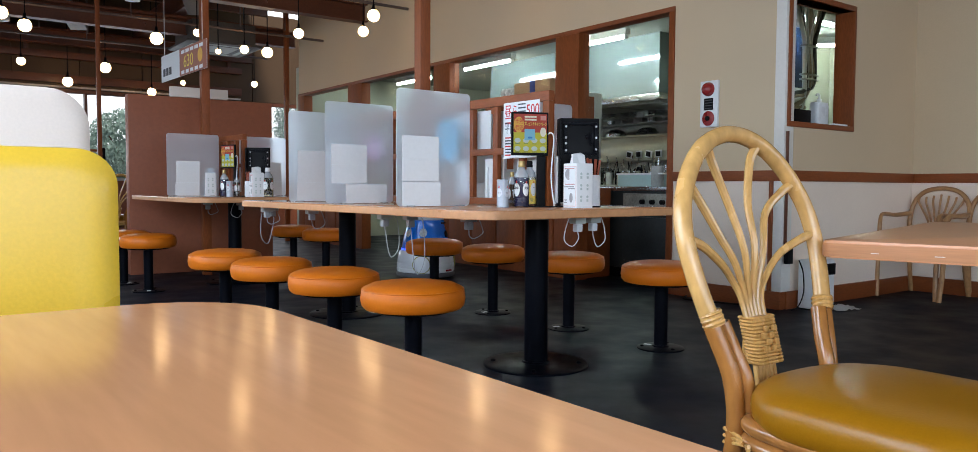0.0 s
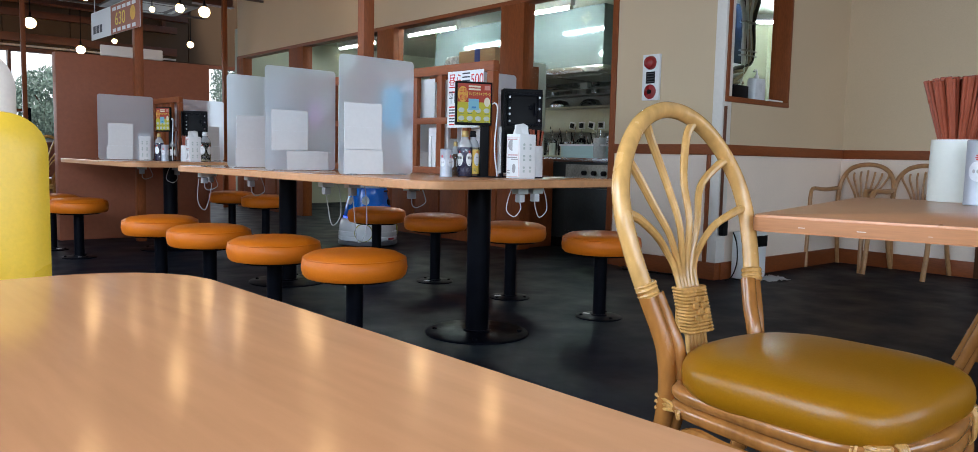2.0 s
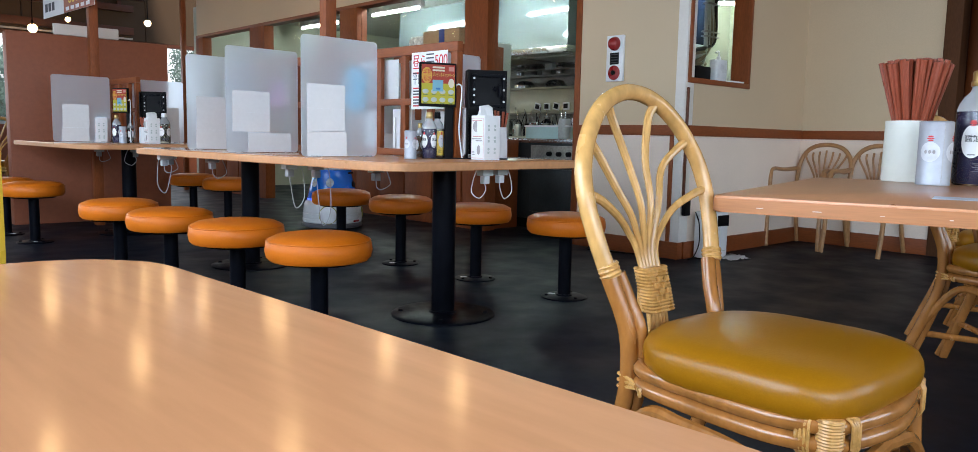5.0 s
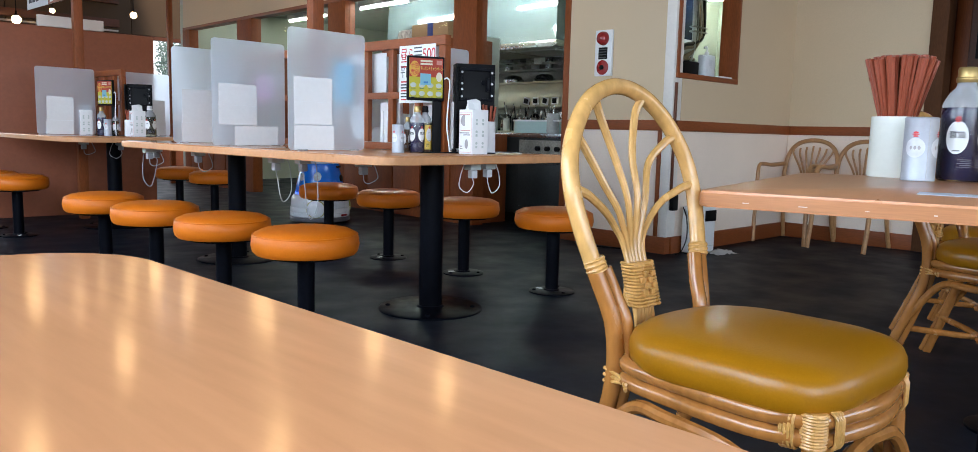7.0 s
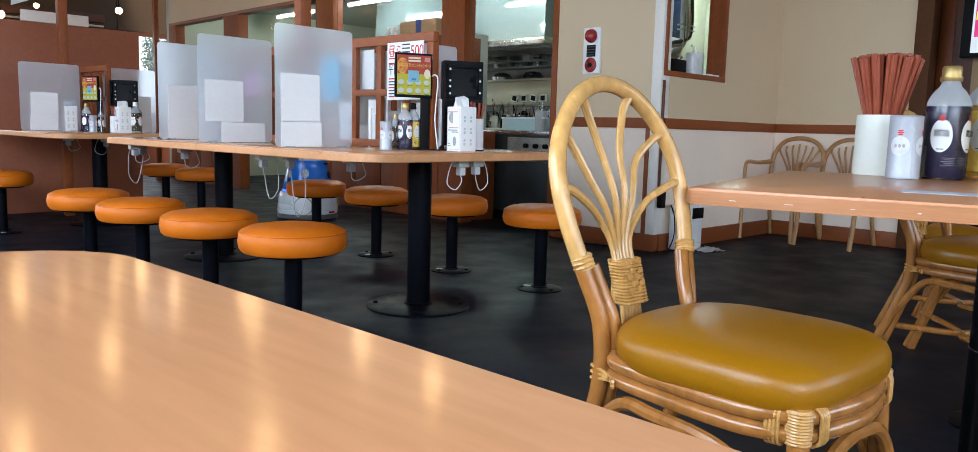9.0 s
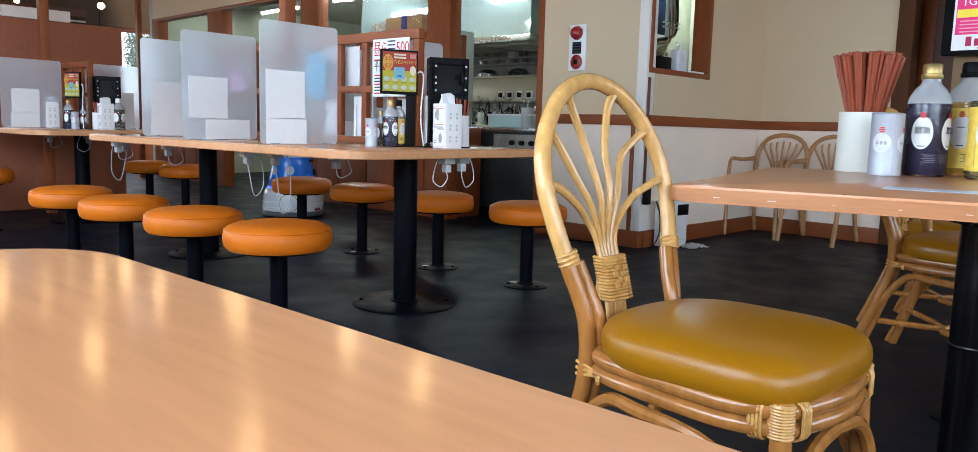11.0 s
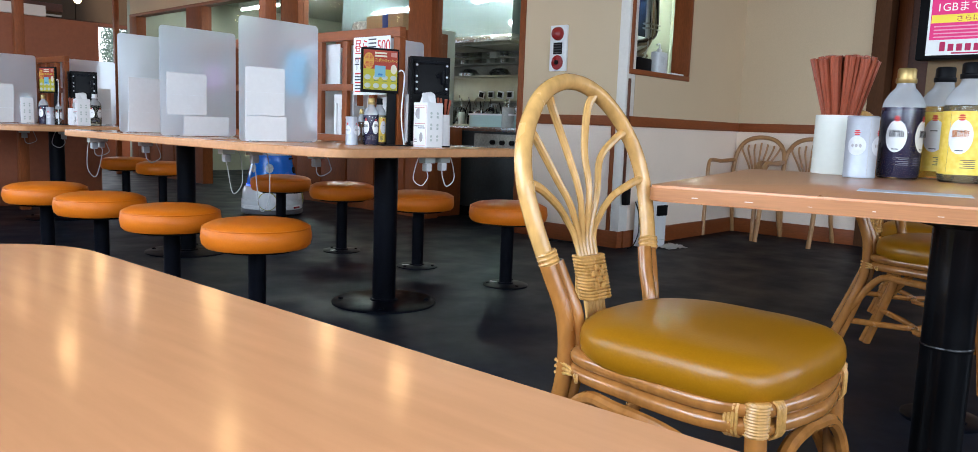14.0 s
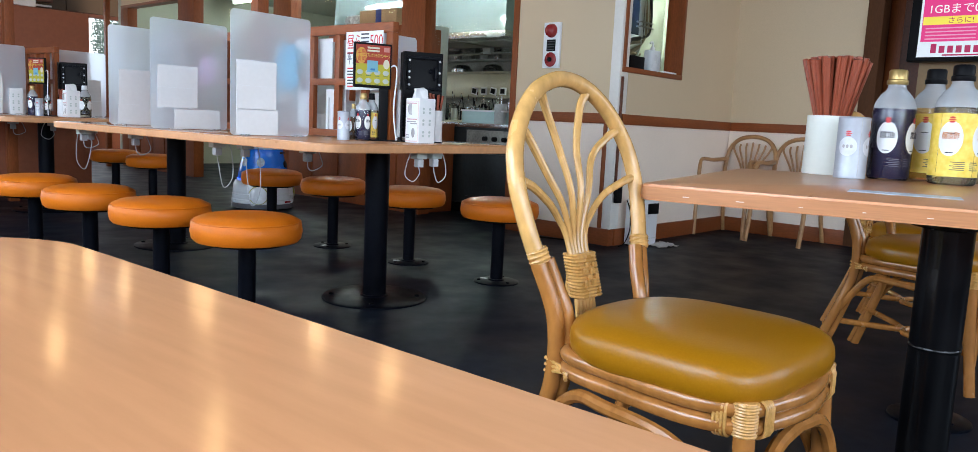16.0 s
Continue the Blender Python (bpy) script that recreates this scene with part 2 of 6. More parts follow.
def box(bm, x0, x1, y0, y1, z0, z1, bevel=0.0, seg=2):
    vs = [bm.verts.new((x, y, z)) for x in (x0, x1) for y in (y0, y1) for z in (z0, z1)]
    fs = [bm.faces.new([vs[i] for i in f]) for f in ((0, 1, 3, 2), (4, 6, 7, 5), (0, 4, 5, 1), (2, 3, 7, 6), (0, 2, 6, 4), (1, 5, 7, 3))]
    if bevel:
        es = list({e for f in fs for e in f.edges})
        bmesh.ops.bevel(bm, geom=es, offset=bevel, segments=seg, profile=0.6, affect='EDGES')
    return bm


def boxed(*a, **k):
    return box(bmesh.new(), *a, **k)


def lathe(bm, prof, seg=32, cx=0, cy=0, squash=1.0):
    rings = []
    for r, z in prof:
        rings.append([bm.verts.new((cx + max(r, 1e-4) * math.cos(2 * math.pi * i / seg), cy + squash * max(r, 1e-4) * math.sin(2 * math.pi * i / seg), z)) for i in range(seg)])
    for a, b in zip(rings, rings[1:]):
        for i in range(seg):
            j = (i + 1) % seg
            bm.faces.new((a[i], a[j], b[j], b[i]))
    bm.faces.new(rings[0][::-1])
    bm.faces.new(rings[-1])
    return bm


def turned(prof, **k):
    return lathe(bmesh.new(), prof, **k)


def smooth_path(pts, n=6):
    """A soft line through the given points."""
    p = [Vector(q) for q in pts]
    p = [2 * p[0] - p[1]] + p + [2 * p[-1] - p[-2]]
    out = []
    for i in range(1, len(p) - 2):
        for k in range(n):
            t = k / n
            a, b, c, d = p[i - 1:i + 3]
            out.append(0.5 * (2 * b + (c - a) * t + (2 * a - 5 * b + 4 * c - d) * t * t + (3 * b - a - 3 * c + d) * t ** 3))
    return out + [p[-2]]


def sweep(bm, pts, radius, seg=10, n=6, closed=False):
    """A round pole bent through the points; radius may be a pair, from start to end."""
    path = smooth_path(pts, n) if n else [Vector(q) for q in pts]
    r0, r1 = radius if isinstance(radius, tuple) else (radius, radius)
    rings, side = [], None
    for i, c in enumerate(path):
        d = (path[min(i + 1, len(path) - 1)] - path[max(i - 1, 0)]).normalized()
        if side is None:
            side = d.orthogonal().normalized()
        side = (side - d * side.dot(d)).normalized()
        up = d.cross(side)
        r = r0 + (r1 - r0) * i / (len(path) - 1)
        rings.append([bm.verts.new(c + r * (math.cos(2 * math.pi * k / seg) * side + math.sin(2 * math.pi * k / seg) * up)) for k in range(seg)])
    for a, b in zip(rings, rings[1:]):
        for k in range(seg):
            j = (k + 1) % seg
            bm.faces.new((a[k], a[j], b[j], b[k]))
    bm.faces.new(rings[0][::-1])
    bm.faces.new(rings[-1])
    return bm


def swept(pts, radius, **k):
    return sweep(bmesh.new(), pts, radius, **k)


def slab(outline, z0, z1, bevel=0.0):
    """A board of the given outline, with rounded edges."""
    bm = bmesh.new()
    lo = [bm.verts.new((x, y, z0)) for x, y in outline]
    hi = [bm.verts.new((x, y, z1)) for x, y in outline]
    n = len(outline)
    top, bot = bm.faces.new(hi), bm.faces.new(lo[::-1])
    for i in range(n):
        bm.faces.new((lo[i], lo[(i + 1) % n], hi[(i + 1) % n], hi[i]))
    if bevel:
        bmesh.ops.bevel(bm, geom=list(top.edges) + list(bot.edges), offset=bevel, segments=2, profile=0.5, affect='EDGES')
    return bm


def rounded(x0, x1, y0, y1, r, n=6):
    pts = []
    for cx, cy, a in ((x1 - r, y1 - r, 0), (x0 + r, y1 - r, 90), (x0 + r, y0 + r, 180), (x1 - r, y0 + r, 270)):
        for k in range(n + 1):
            t = radians(a + 90 * k / n)
            pts.append((cx + r * math.cos(t), cy + r * math.sin(t)))
    return pts


def lettering(name, text, size, m, material, parent, width=0.0, label=""):
    """Flat letters as a mesh, in the plane x, y of m, from its origin to the right."""
    cu = bpy.data.curves.new(name, 'FONT')
    cu.body, cu.size, cu.extrude = text, size, 0.0004
    tmp = bpy.data.objects.new(name, cu)
    scene.collection.objects.link(tmp)
    me = bpy.data.meshes.new_from_object(tmp.evaluated_get(bpy.context.evaluated_depsgraph_get()))
    bpy.data.objects.remove(tmp)
    me.materials.clear()
    me.materials.append(material)
    xs = [v.co.x for v in me.vertices] or [0, 1]
    k = width / max(max(xs) - min(xs), 1e-5) if width else 1
    me.transform(Matrix.Diagonal((k, 1, 1, 1)))
    ob = new(name, me)
    ob.parent, ob.matrix_local = parent, m
    return tagged(ob, label) if label else ob


def face_on(x, y, z, rz=0):
    """A plane that stands upright: its x along rz, its y up."""
    return pose(x, y, z, 90, 0, rz)


# ---- the room ----
KX, KY, HX = 4.462, 2.858, 6.185   # kitchen wall face, window wall face, waiting corner wall face
HEAD, RAIL0, RAIL1, SKIRT = 2.067, 0.832, 0.902, 0.115
TOP = 3.75


def wallpiece(name, x0, x1, y0, y1, z0, z1, material, label, parent=None):
    bm = boxed(x0, x1, y0, y1, z0, z1)
    if parent:
        return part(name, bm, material, parent)
    return solo(name, bm, material, label, "wall", kind="structure")


solo("floor", boxed(-3.3, 10.0, -3.6, 13.3, -0.1, 0.0), FLOOR, "scuffed dark charcoal sheet floor of the dining room", "floor", kind="structure")
solo("ground", boxed(-600, 600, -600, 600, -0.35, -0.12), GROUNDM, "grey asphalt ground outside the windows", "ground", kind="structure")
solo("ceiling", boxed(-3.3, 4.6, -3.6, 13.3, TOP, TOP + 0.1), CEILDARK, "dark brown open ceiling deck over the beams", "ceiling", kind="structure")
solo("ceiling_waiting_corner", boxed(4.6, 10.0, -3.6, 2.95, 2.75, 2.85), WALLPAPER, "plain beige ceiling over the waiting corner", "ceiling", kind="structure")

# kitchen wall with its bays
wk = thing("wall_kitchen", pose(0, 0, 0), "beige papered kitchen wall with timber framed bays", "wall", kind="structure")
W2 = KX + 0.10
wallpiece("upper_wall", KX, W2, KY, 10.66, HEAD + 0.03, TOP, WALLPAPER, "", wk)
wallpiece("pier", KX, W2, KY + 0.075, 3.76, RAIL1, HEAD + 0.03, WALLPAPER, "", wk)
wallpiece("wainscot", KX + 0.004, W2, KY + 0.10, 3.76, SKIRT, RAIL0, WAINSCOT, "", wk)
for a, b in ((3.76, 3.81), (4.77, 5.06), (6.71, 7.02), (8.68, 9.06), (10.44, 10.66)):
    part("post", boxed(KX - 0.012, W2 + 0.012, a, b, 0, HEAD, 0.004), TIMBER, wk)
part("head_rail", boxed(KX - 0.012, W2 + 0.012, 3.76, 10.66, HEAD, HEAD + 0.035, 0.003), TIMBER_Y, wk)
part("chair_rail", boxed(KX - 0.014, KX + 0.05, KY, 3.76, RAIL0, RAIL1, 0.004), TIMBER_Y, wk)
part("skirting", boxed(KX - 0.012, KX + 0.05, KY, 3.76, 0, SKIRT, 0.003), TIMBER_Y, wk)
part("corner_board", boxed(KX - 0.004, KX + 0.10, KY, KY + 0.075, RAIL1, TOP, 0.003), CORNERWHITE, wk)
part("corner_board", boxed(KX - 0.002, KX + 0.10, KY, KY + 0.07, SKIRT, RAIL0, 0.003), CORNERWHITE, wk)
part("corner_trim", boxed(KX - 0.012, KX + 0.03, KY + 0.072, KY + 0.098, SKIRT, RAIL0, 0.003), TIMBER, wk)
for a, b in ((5.06, 6.71), (9.06, 10.44)):
    part("low_cupboard", boxed(KX - 0.004, W2, a, b, 0, 0.86, 0.004), TIMBER, wk)
    n = 4
    for i in range(n):
        s = a + (b - a) * i / n
        d = part("cupboard_door", boxed(KX - 0.022, KX - 0.005, s + 0.012, s + (b - a) / n - 0.012, 0.10, 0.82, 0.004), TIMBER, wk)
        hy = s + ((b - a) / n - 0.05 if i % 2 == 0 else 0.05)
        part("door_handle", swept([(KX - 0.022, hy, 0.60), (KX - 0.04, hy, 0.605), (KX - 0.04, hy, 0.68), (KX - 0.022, hy, 0.685)], 0.005, seg=6, n=3), DUCT, d, "bright metal handle")
for a, b in ((3.81, 4.77), (5.06, 6.71), (7.02, 8.68)):
    g = part("pane", boxed(KX + 0.045, KX + 0.051, a, b, 1.2 if a > 4.8 else 1.3, HEAD), SHEEN, wk)
    g.visible_shadow = False

# window wall, facing the guests' side
wy = thing("wall_window_side", pose(0, 0, 0), "beige papered wall with a pass-through window", "wall", kind="structure")
WX0, WX1, WZ0, WZ1 = 4.482, 5.282, 1.217, 2.012
T = 0.10
wallpiece("upper_wall", KX + 0.101, HX, KY, KY + T, WZ1, TOP, WALLPAPER, "", wy)
wallpiece("upper_wall", WX1, HX, KY, KY + T, RAIL1, WZ1, WALLPAPER, "", wy)
wallpiece("upper_wall", KX + 0.101, WX1, KY, KY + T, RAIL1, WZ0, WALLPAPER, "", wy)
wallpiece("wainscot", KX + 0.101, HX, KY + 0.004, KY + T, SKIRT, RAIL0, WAINSCOT, "", wy)
part("chair_rail", boxed(KX + 0.05, HX, KY - 0.014, KY + 0.05, RAIL0, RAIL1, 0.004), TIMBER_Y, wy)
part("skirting", boxed(KX + 0.05, HX, KY - 0.012, KY + 0.05, 0, SKIRT, 0.003), TIMBER_Y, wy)
win = thing("window_1", pose(0, 0, 0), "open pass-through window with a red-brown timber reveal", "window", kind="structure")
D = 0.13
part("window_jamb", boxed(WX1 - 0.03, WX1, KY - 0.012, KY + D, WZ0, WZ1, 0.003), TIMBER, win)
part("window_jamb", boxed(WX0, WX0 + 0.03, KY - 0.012, KY + D, WZ0, WZ1, 0.003), TIMBER, win)
part("window_head", boxed(WX0, WX1, KY - 0.012, KY + D, WZ1, WZ1 + 0.035, 0.003), TIMBER_Y, win)
part("window_sill", boxed(WX0, WX1, KY - 0.014, KY + D, WZ0 - 0.035, WZ0, 0.003), TIMBER_Y, win)
solo("cable_cover", boxed(KX + 0.012, KX + 0.03, KY - 0.016, KY - 0.002, 0.36, 1.15, 0.002), STEELBEAM, "narrow brown cable cover strip up the wall corner", "cable cover")
solo("socket_box", boxed(KX + 0.0, KX + 0.06, KY - 0.045, KY - 0.0125, 0.30, 0.42, 0.006), BLACKPL, "small dark socket box under the cable cover", "socket")

# waiting corner wall, door opening, brown wall with the screen
wx = thing("wall_waiting_corner", pose(0, 0, 0), "beige papered wall behind the waiting chairs", "wall", kind="structure")
DY = 1.86
wallpiece("upper_wall", HX, HX + 0.1, DY, KY + 0.1, RAIL1, 2.75, WALLPAPER, "", wx)
wallpiece("wainscot", HX + 0.004, HX + 0.1, DY, KY + 0.1, SKIRT, RAIL0, WAINSCOT, "", wx)
part("chair_rail", boxed(HX - 0.014, HX + 0.05, DY, KY - 0.014, RAIL0, RAIL1, 0.004), TIMBER_Y, wx)
part("skirting", boxed(HX - 0.012, HX + 0.05, DY, KY - 0.012, 0, SKIRT, 0.003), TIMBER_Y, wx)
part("end_post", boxed(HX - 0.02, HX + 0.14, DY - 0.11, DY, 0, 2.75, 0.004), mat("dark_oak_post", (0.085, 0.032, 0.012), 0.7, vary=0.25, scale=4, stretch=(3, 3, 0.5), spec=0.2), wx)
door = thing("door_1", pose(0, 0, 0), "dark brown timber door in its frame beside the screen wall", "door", kind="structure")
part("door_leaf", boxed(HX + 0.35, HX + 0.40, 1.32, 2.3, 0, 2.75, 0.004), STEELBEAM, door)
part("door_panel", boxed(HX + 0.335, HX + 0.35, 1.70, 1.80, 0.2, 1.95, 0.006), TIMBER, door)
wallpiece("wall_screen_side", HX + 0.15, HX + 0.25, -3.6, 1.52, 0, 2.75, mat("olive_brown_wall", (0.29, 0.18, 0.085), 0.6, vary=0.1, scale=1.5), "olive brown painted wall behind the hanging screen")
wallpiece("wall_corridor_end", HX + 0.25, 9.9, 1.42, 1.52, 0, 2.75, BROWNWALL, "brown wall closing the passage")
wallpiece("wall_corridor_side", HX + 0.1, 9.9, KY + 0.1, KY + 0.2, 0, 2.75, BROWNWALL, "brown wall along the passage")

# outer walls with windows
def window_wall(name, along, at, lo, hi, spans, z0, z1, thick, label):
    w = thing(name, pose(0, 0, 0), label, "wall", kind="structure")

    def b(a0, a1, c0, c1):
        if along == 'x':
            return boxed(a0, a1, at, at + thick, c0, c1)
        return boxed(at, at + thick, a0, a1, c0, c1)
    part("low_wall", b(lo, hi, 0, z0), BROWNWALL, w)
    n = round((hi - lo) / 0.9)
    for i in range(n):
        part("upper_board", b(lo + (hi - lo) * i / n + 0.006, lo + (hi - lo) * (i + 1) / n - 0.006, z1 + 0.06, TOP - 0.02), mat("ochre_upper_wall", (0.085, 0.044, 0.018), 0.7, vary=0.12, scale=1.0), w)
    part("upper_wall", b(lo, hi, z1, z1 + 0.055), STEELBEAM, w)
    th = thick
    part("backing_wall", (boxed(lo, hi, at + th * 0.5, at + th, z1 + 0.055, TOP) if along == 'x' and at > 0 else boxed(lo, hi, at, at + th * 0.5, z1 + 0.055, TOP) if along == 'x' else boxed(at, at + th * 0.5, lo, hi, z1 + 0.055, TOP)), mat("ochre_upper_wall", (0.085, 0.044, 0.018), 0.7, vary=0.12, scale=1.0), w)
    edges = [lo] + [e for s in spans for e in s] + [hi]
    for a0, a1 in zip(edges[::2], edges[1::2]):
        part("wall_pier", b(a0, a1, z0, z1), BROWNWALL, w)
    for s0, s1 in spans:
        part("window_frame", b(s0, s0 + 0.05, z0, z1), DUCT, w)
        part("window_frame", b(s1 - 0.05, s1, z0, z1), DUCT, w)
        part("window_frame", b((s0 + s1) / 2 - 0.02, (s0 + s1) / 2 + 0.02, z0, z1), STEELBEAM, w)
        part("window_sill", b(s0, s1, z0, z0 + 0.04), DUCT, w)
    return w


window_wall("wall_far", 'x', 13.2, -3.3, 10.0, ((-2.2, 0.6), (0.8, 3.4), (3.6, 6.2)), 0.85, 2.17, 0.12, "far wall with a row of large bright windows")
window_wall("wall_near", 'x', -3.6, -3.3, 10.0, ((-2.8, -0.4), (0.4, 2.8), (3.4, 5.8)), 0.75, 2.25, 0.12, "wall with large windows behind the seats")
window_wall("wall_side", 'y', -1.55, -3.48, 13.2, ((-3.2, -0.8), (0.0, 2.4), (3.2, 5.6), (6.4, 8.8)), 0.75, 2.25, 0.12, "side wall with large windows")
wallpiece("wall_end", 9.9, 10.0, -3.48, 13.2, 0, TOP, GREENWALL, "plain end wall closing the building")

# girts, rails and studs on the inside of the far wall, over its windows
for z0, z1, d, m_, text in ((2.235, 2.262, 0.05, CREAM, "thin pale rail over the far windows"), (2.30, 2.42, 0.10, STEELBEAM, "brown girt over the far windows"),
                            (2.66, 2.76, 0.12, STEELBEAM, "brown girt under the roof of the far wall"), (3.02, 3.10, 0.10, STEELBEAM, "brown upper girt of the far wall")):
    solo("wall_girt", boxed(-3.2, KX - 0.003, 13.198 - d, 13.198, z0, z1, 0.004), m_, text, "girt", "far wall girts", "structure")
for i in range(8):
    x = -2.6 + i * 0.98
    solo("wall_stud", boxed(x - 0.03, x + 0.03, 13.12, 13.197, 2.765, 3.01, 0.004), STEELBEAM, "short brown stud on the far wall", "stud", "far wall studs", "structure")

# partition wall behind the far counter
bw = thing("wall_partition", pose(0, 0, 0), "free-standing red-brown painted partition wall", "wall", kind="structure")
part("wall_panel", boxed(1.475, 2.75, 7.22, 7.34, 0, 1.57, 0.006), BROWNWALL, bw)

# kitchen room
kr = thing("wall_kitchen_back", pose(0, 0, 0), "pale green kitchen wall panels", "wall", kind="structure")
for i in range(9):
    y0 = 3.06 + i * 0.9
    part("wall_panel", boxed(8.6, 8.7, y0 + 0.004, y0 + 0.896, 0, 2.45, 0.003), GREENWALL, kr)
part("wall_panel", boxed(KX + 0.1, 8.6, 10.9, 11.0, 0, 2.45), GREENWALL, kr)
part("wall_panel", boxed(HX + 0.1, 8.6, KY + 0.2, KY + 0.3, 0, 2.45), GREENWALL, kr)
solo("ceiling_kitchen", boxed(KX + 0.101, 8.7, KY + 0.101, 11.0, 2.45, 2.53), mat("kitchen_ceiling_board", (0.50, 0.51, 0.45), 0.6, vary=0.06), "pale kitchen ceiling boards", "ceiling", kind="structure")


def tube_lamp(x, y, z, length, rz):
    t = thing("fluorescent_lamp", pose(x, y, z, 0, 0, rz), "white fluorescent batten lamp on the kitchen ceiling, real or added", "lamp", "kitchen lamps")
    part("batten", boxed(-length / 2 - 0.03, length / 2 + 0.03, -0.035, 0.035, 0.03, 0.10, 0.006), WHITEPL, t)
    part("tube", swept([(-length / 2, 0, 0.012), (0, 0, 0.012), (length / 2, 0, 0.012)], 0.016, n=0), TUBE, t, "lit cool white tube")
    for s in (-1, 1):
        part("socket", boxed(s * length / 2 - 0.015, s * length / 2 + 0.015, -0.02, 0.02, -0.008, 0.035, 0.003), WHITEPL, t)
    return t


for x, y in ((5.92, 8.05), (5.92, 6.15), (5.95, 9.9)):
    tube_lamp(x, y, 2.33, 1.0, 91)
tube_lamp(6.77, 4.05, 2.33, 0.66, 1.5)
tube_lamp(8.1, 4.55, 2.33, 0.6, -50)
# added lamp, hidden behind the header, to brighten the range under the hood
tube_lamp(4.95, 6.4, 2.34, 1.0, 90)

hood = thing("cooker_hood", pose(0, 0, 0), "large brushed stainless cooker hood over the range", "hood")
bm = bmesh.new()
hv = [(6.36, 5.57, 1.80), (6.36, 8.6, 1.80), (8.59, 8.6, 1.80), (8.59, 5.57, 1.80), (6.40, 5.60, 2.449), (6.40, 8.6, 2.449), (8.59, 8.6, 2.449), (8.59, 5.60, 2.449)]
vs = [bm.verts.new(v) for v in hv]
for f in ((4, 5, 6, 7), (0, 1, 5, 4), (1, 2, 6, 5), (2, 3, 7, 6), (3, 0, 4, 7)):
    bm.faces.new([vs[i] for i in f])
part("hood_body", bm, HOODM, hood, smooth=False)
part("hood_lip", boxed(6.34, 8.59, 5.55, 8.62, 1.73, 1.80, 0.006), STEEL, hood)
for i in range(4):
    part("filter", boxed(6.55, 7.1, 5.75 + i * 0.7, 6.35 + i * 0.7, 1.715, 1.73, 0.004), STEEL_D, hood)
wall_shelf = thing("wall_shelf", pose(0, 0, 0), "stainless shelf with a splashback behind the range", "shelf")
part("splashback", boxed(7.65, 7.70, 5.1, 8.6, 0.9, 1.70, 0.004), STEEL_D, wall_shelf)
part("shelf_box", boxed(7.28, 7.649, 5.1, 8.6, 1.12, 1.415, 0.008), STEEL_O, wall_shelf)
part("shelf_board", boxed(7.26, 7.649, 5.1, 8.6, 1.42, 1.445, 0.004), STEEL_O, wall_shelf)
part("shelf_board", boxed(7.45, 7.649, 5.1, 8.6, 1.60, 1.62, 0.004), STEEL_D, wall_shelf)
part("support", boxed(7.66, 7.72, 5.1, 8.6, 0.0, 0.899, 0.004), STEEL_D, wall_shelf)
rng = thing("cooking_range", pose(0, 0, 0), "dark stainless cooking range with burners", "range")
part("range_body", boxed(6.75, 7.6, 5.1, 8.3, 0.0, 0.78, 0.01), STEEL_D, rng)
part("range_top", boxed(6.72, 7.6, 5.1, 8.3, 0.78, 0.82, 0.006), STEEL_O, rng)
for i in range(5):
    part("burner", turned([(0.14, 0.822), (0.15, 0.835), (0.10, 0.845), (0.06, 0.85)], seg=20, cx=7.15, cy=5.4 + i * 0.62), BLACK, rng)
    part("knob", turned([(0.022, 0), (0.02, 0.03), (0.012, 0.034)], seg=14), BLACKPL, rng).matrix_local = pose(6.75, 5.4 + i * 0.62, 0.70, 0, -90, 0)
for i, (y, r, h) in enumerate(((5.4, 0.17, 0.15), (6.02, 0.13, 0.20), (6.64, 0.19, 0.13), (7.26, 0.15, 0.18))):
    p = thing("cooking_pot", pose(7.15, y, 0.851), "dented aluminium cooking pot on the range", "pot", "pots on the range")
    part("pot_body", turned([(r * 0.95, 0), (r, 0.02), (r, h), (r + 0.008, h + 0.006), (r - 0.006, h + 0.004), (r - 0.01, 0.03)], seg=28), STEEL, p)
    for s in (-1, 1):
        part("handle", swept([(-0.04, s * r, h * 0.75), (-0.03, s * (r + 0.04), h * 0.78), (0.03, s * (r + 0.04), h * 0.78), (0.04, s * r, h * 0.75)], 0.006, seg=6), STEEL_D, p)
for i in range(4):
    c = thing("steel_bowl", pose(7.45, 5.6 + i * 0.55, 1.446), "upturned stainless mixing bowl on the shelf", "bowl", "bowls on the shelf")
    part("bowl_body", turned([(0.15 - 0.01 * (i % 2), 0), (0.14, 0.04), (0.10, 0.085), (0.05, 0.10), (0.001, 0.102)], seg=24), STEEL, c)
fr = thing("fridge", pose(0, 0, 0), "tall grey enamel kitchen fridge", "fridge")
part("fridge_body", boxed(5.52, 5.75, 5.80, 6.42, 0.06, 1.76, 0.012), GREYPANEL, fr)
part("fridge_door", boxed(5.49, 5.518, 5.82, 6.40, 0.95, 1.73, 0.008), GREYPANEL, fr)
part("fridge_door", boxed(5.49, 5.518, 5.82, 6.40, 0.12, 0.92, 0.008), GREYPANEL, fr)
part("handle", boxed(5.47, 5.49, 5.85, 5.88, 1.05, 1.35, 0.004), DUCT, fr)
part("base", boxed(5.54, 5.73, 5.82, 6.40, 0.0, 0.06), BLACKPL, fr)
OVEN = mat("dark_oven_enamel", (0.028, 0.034, 0.034), 0.36, metal=0.25, vary=0.3, scale=5)
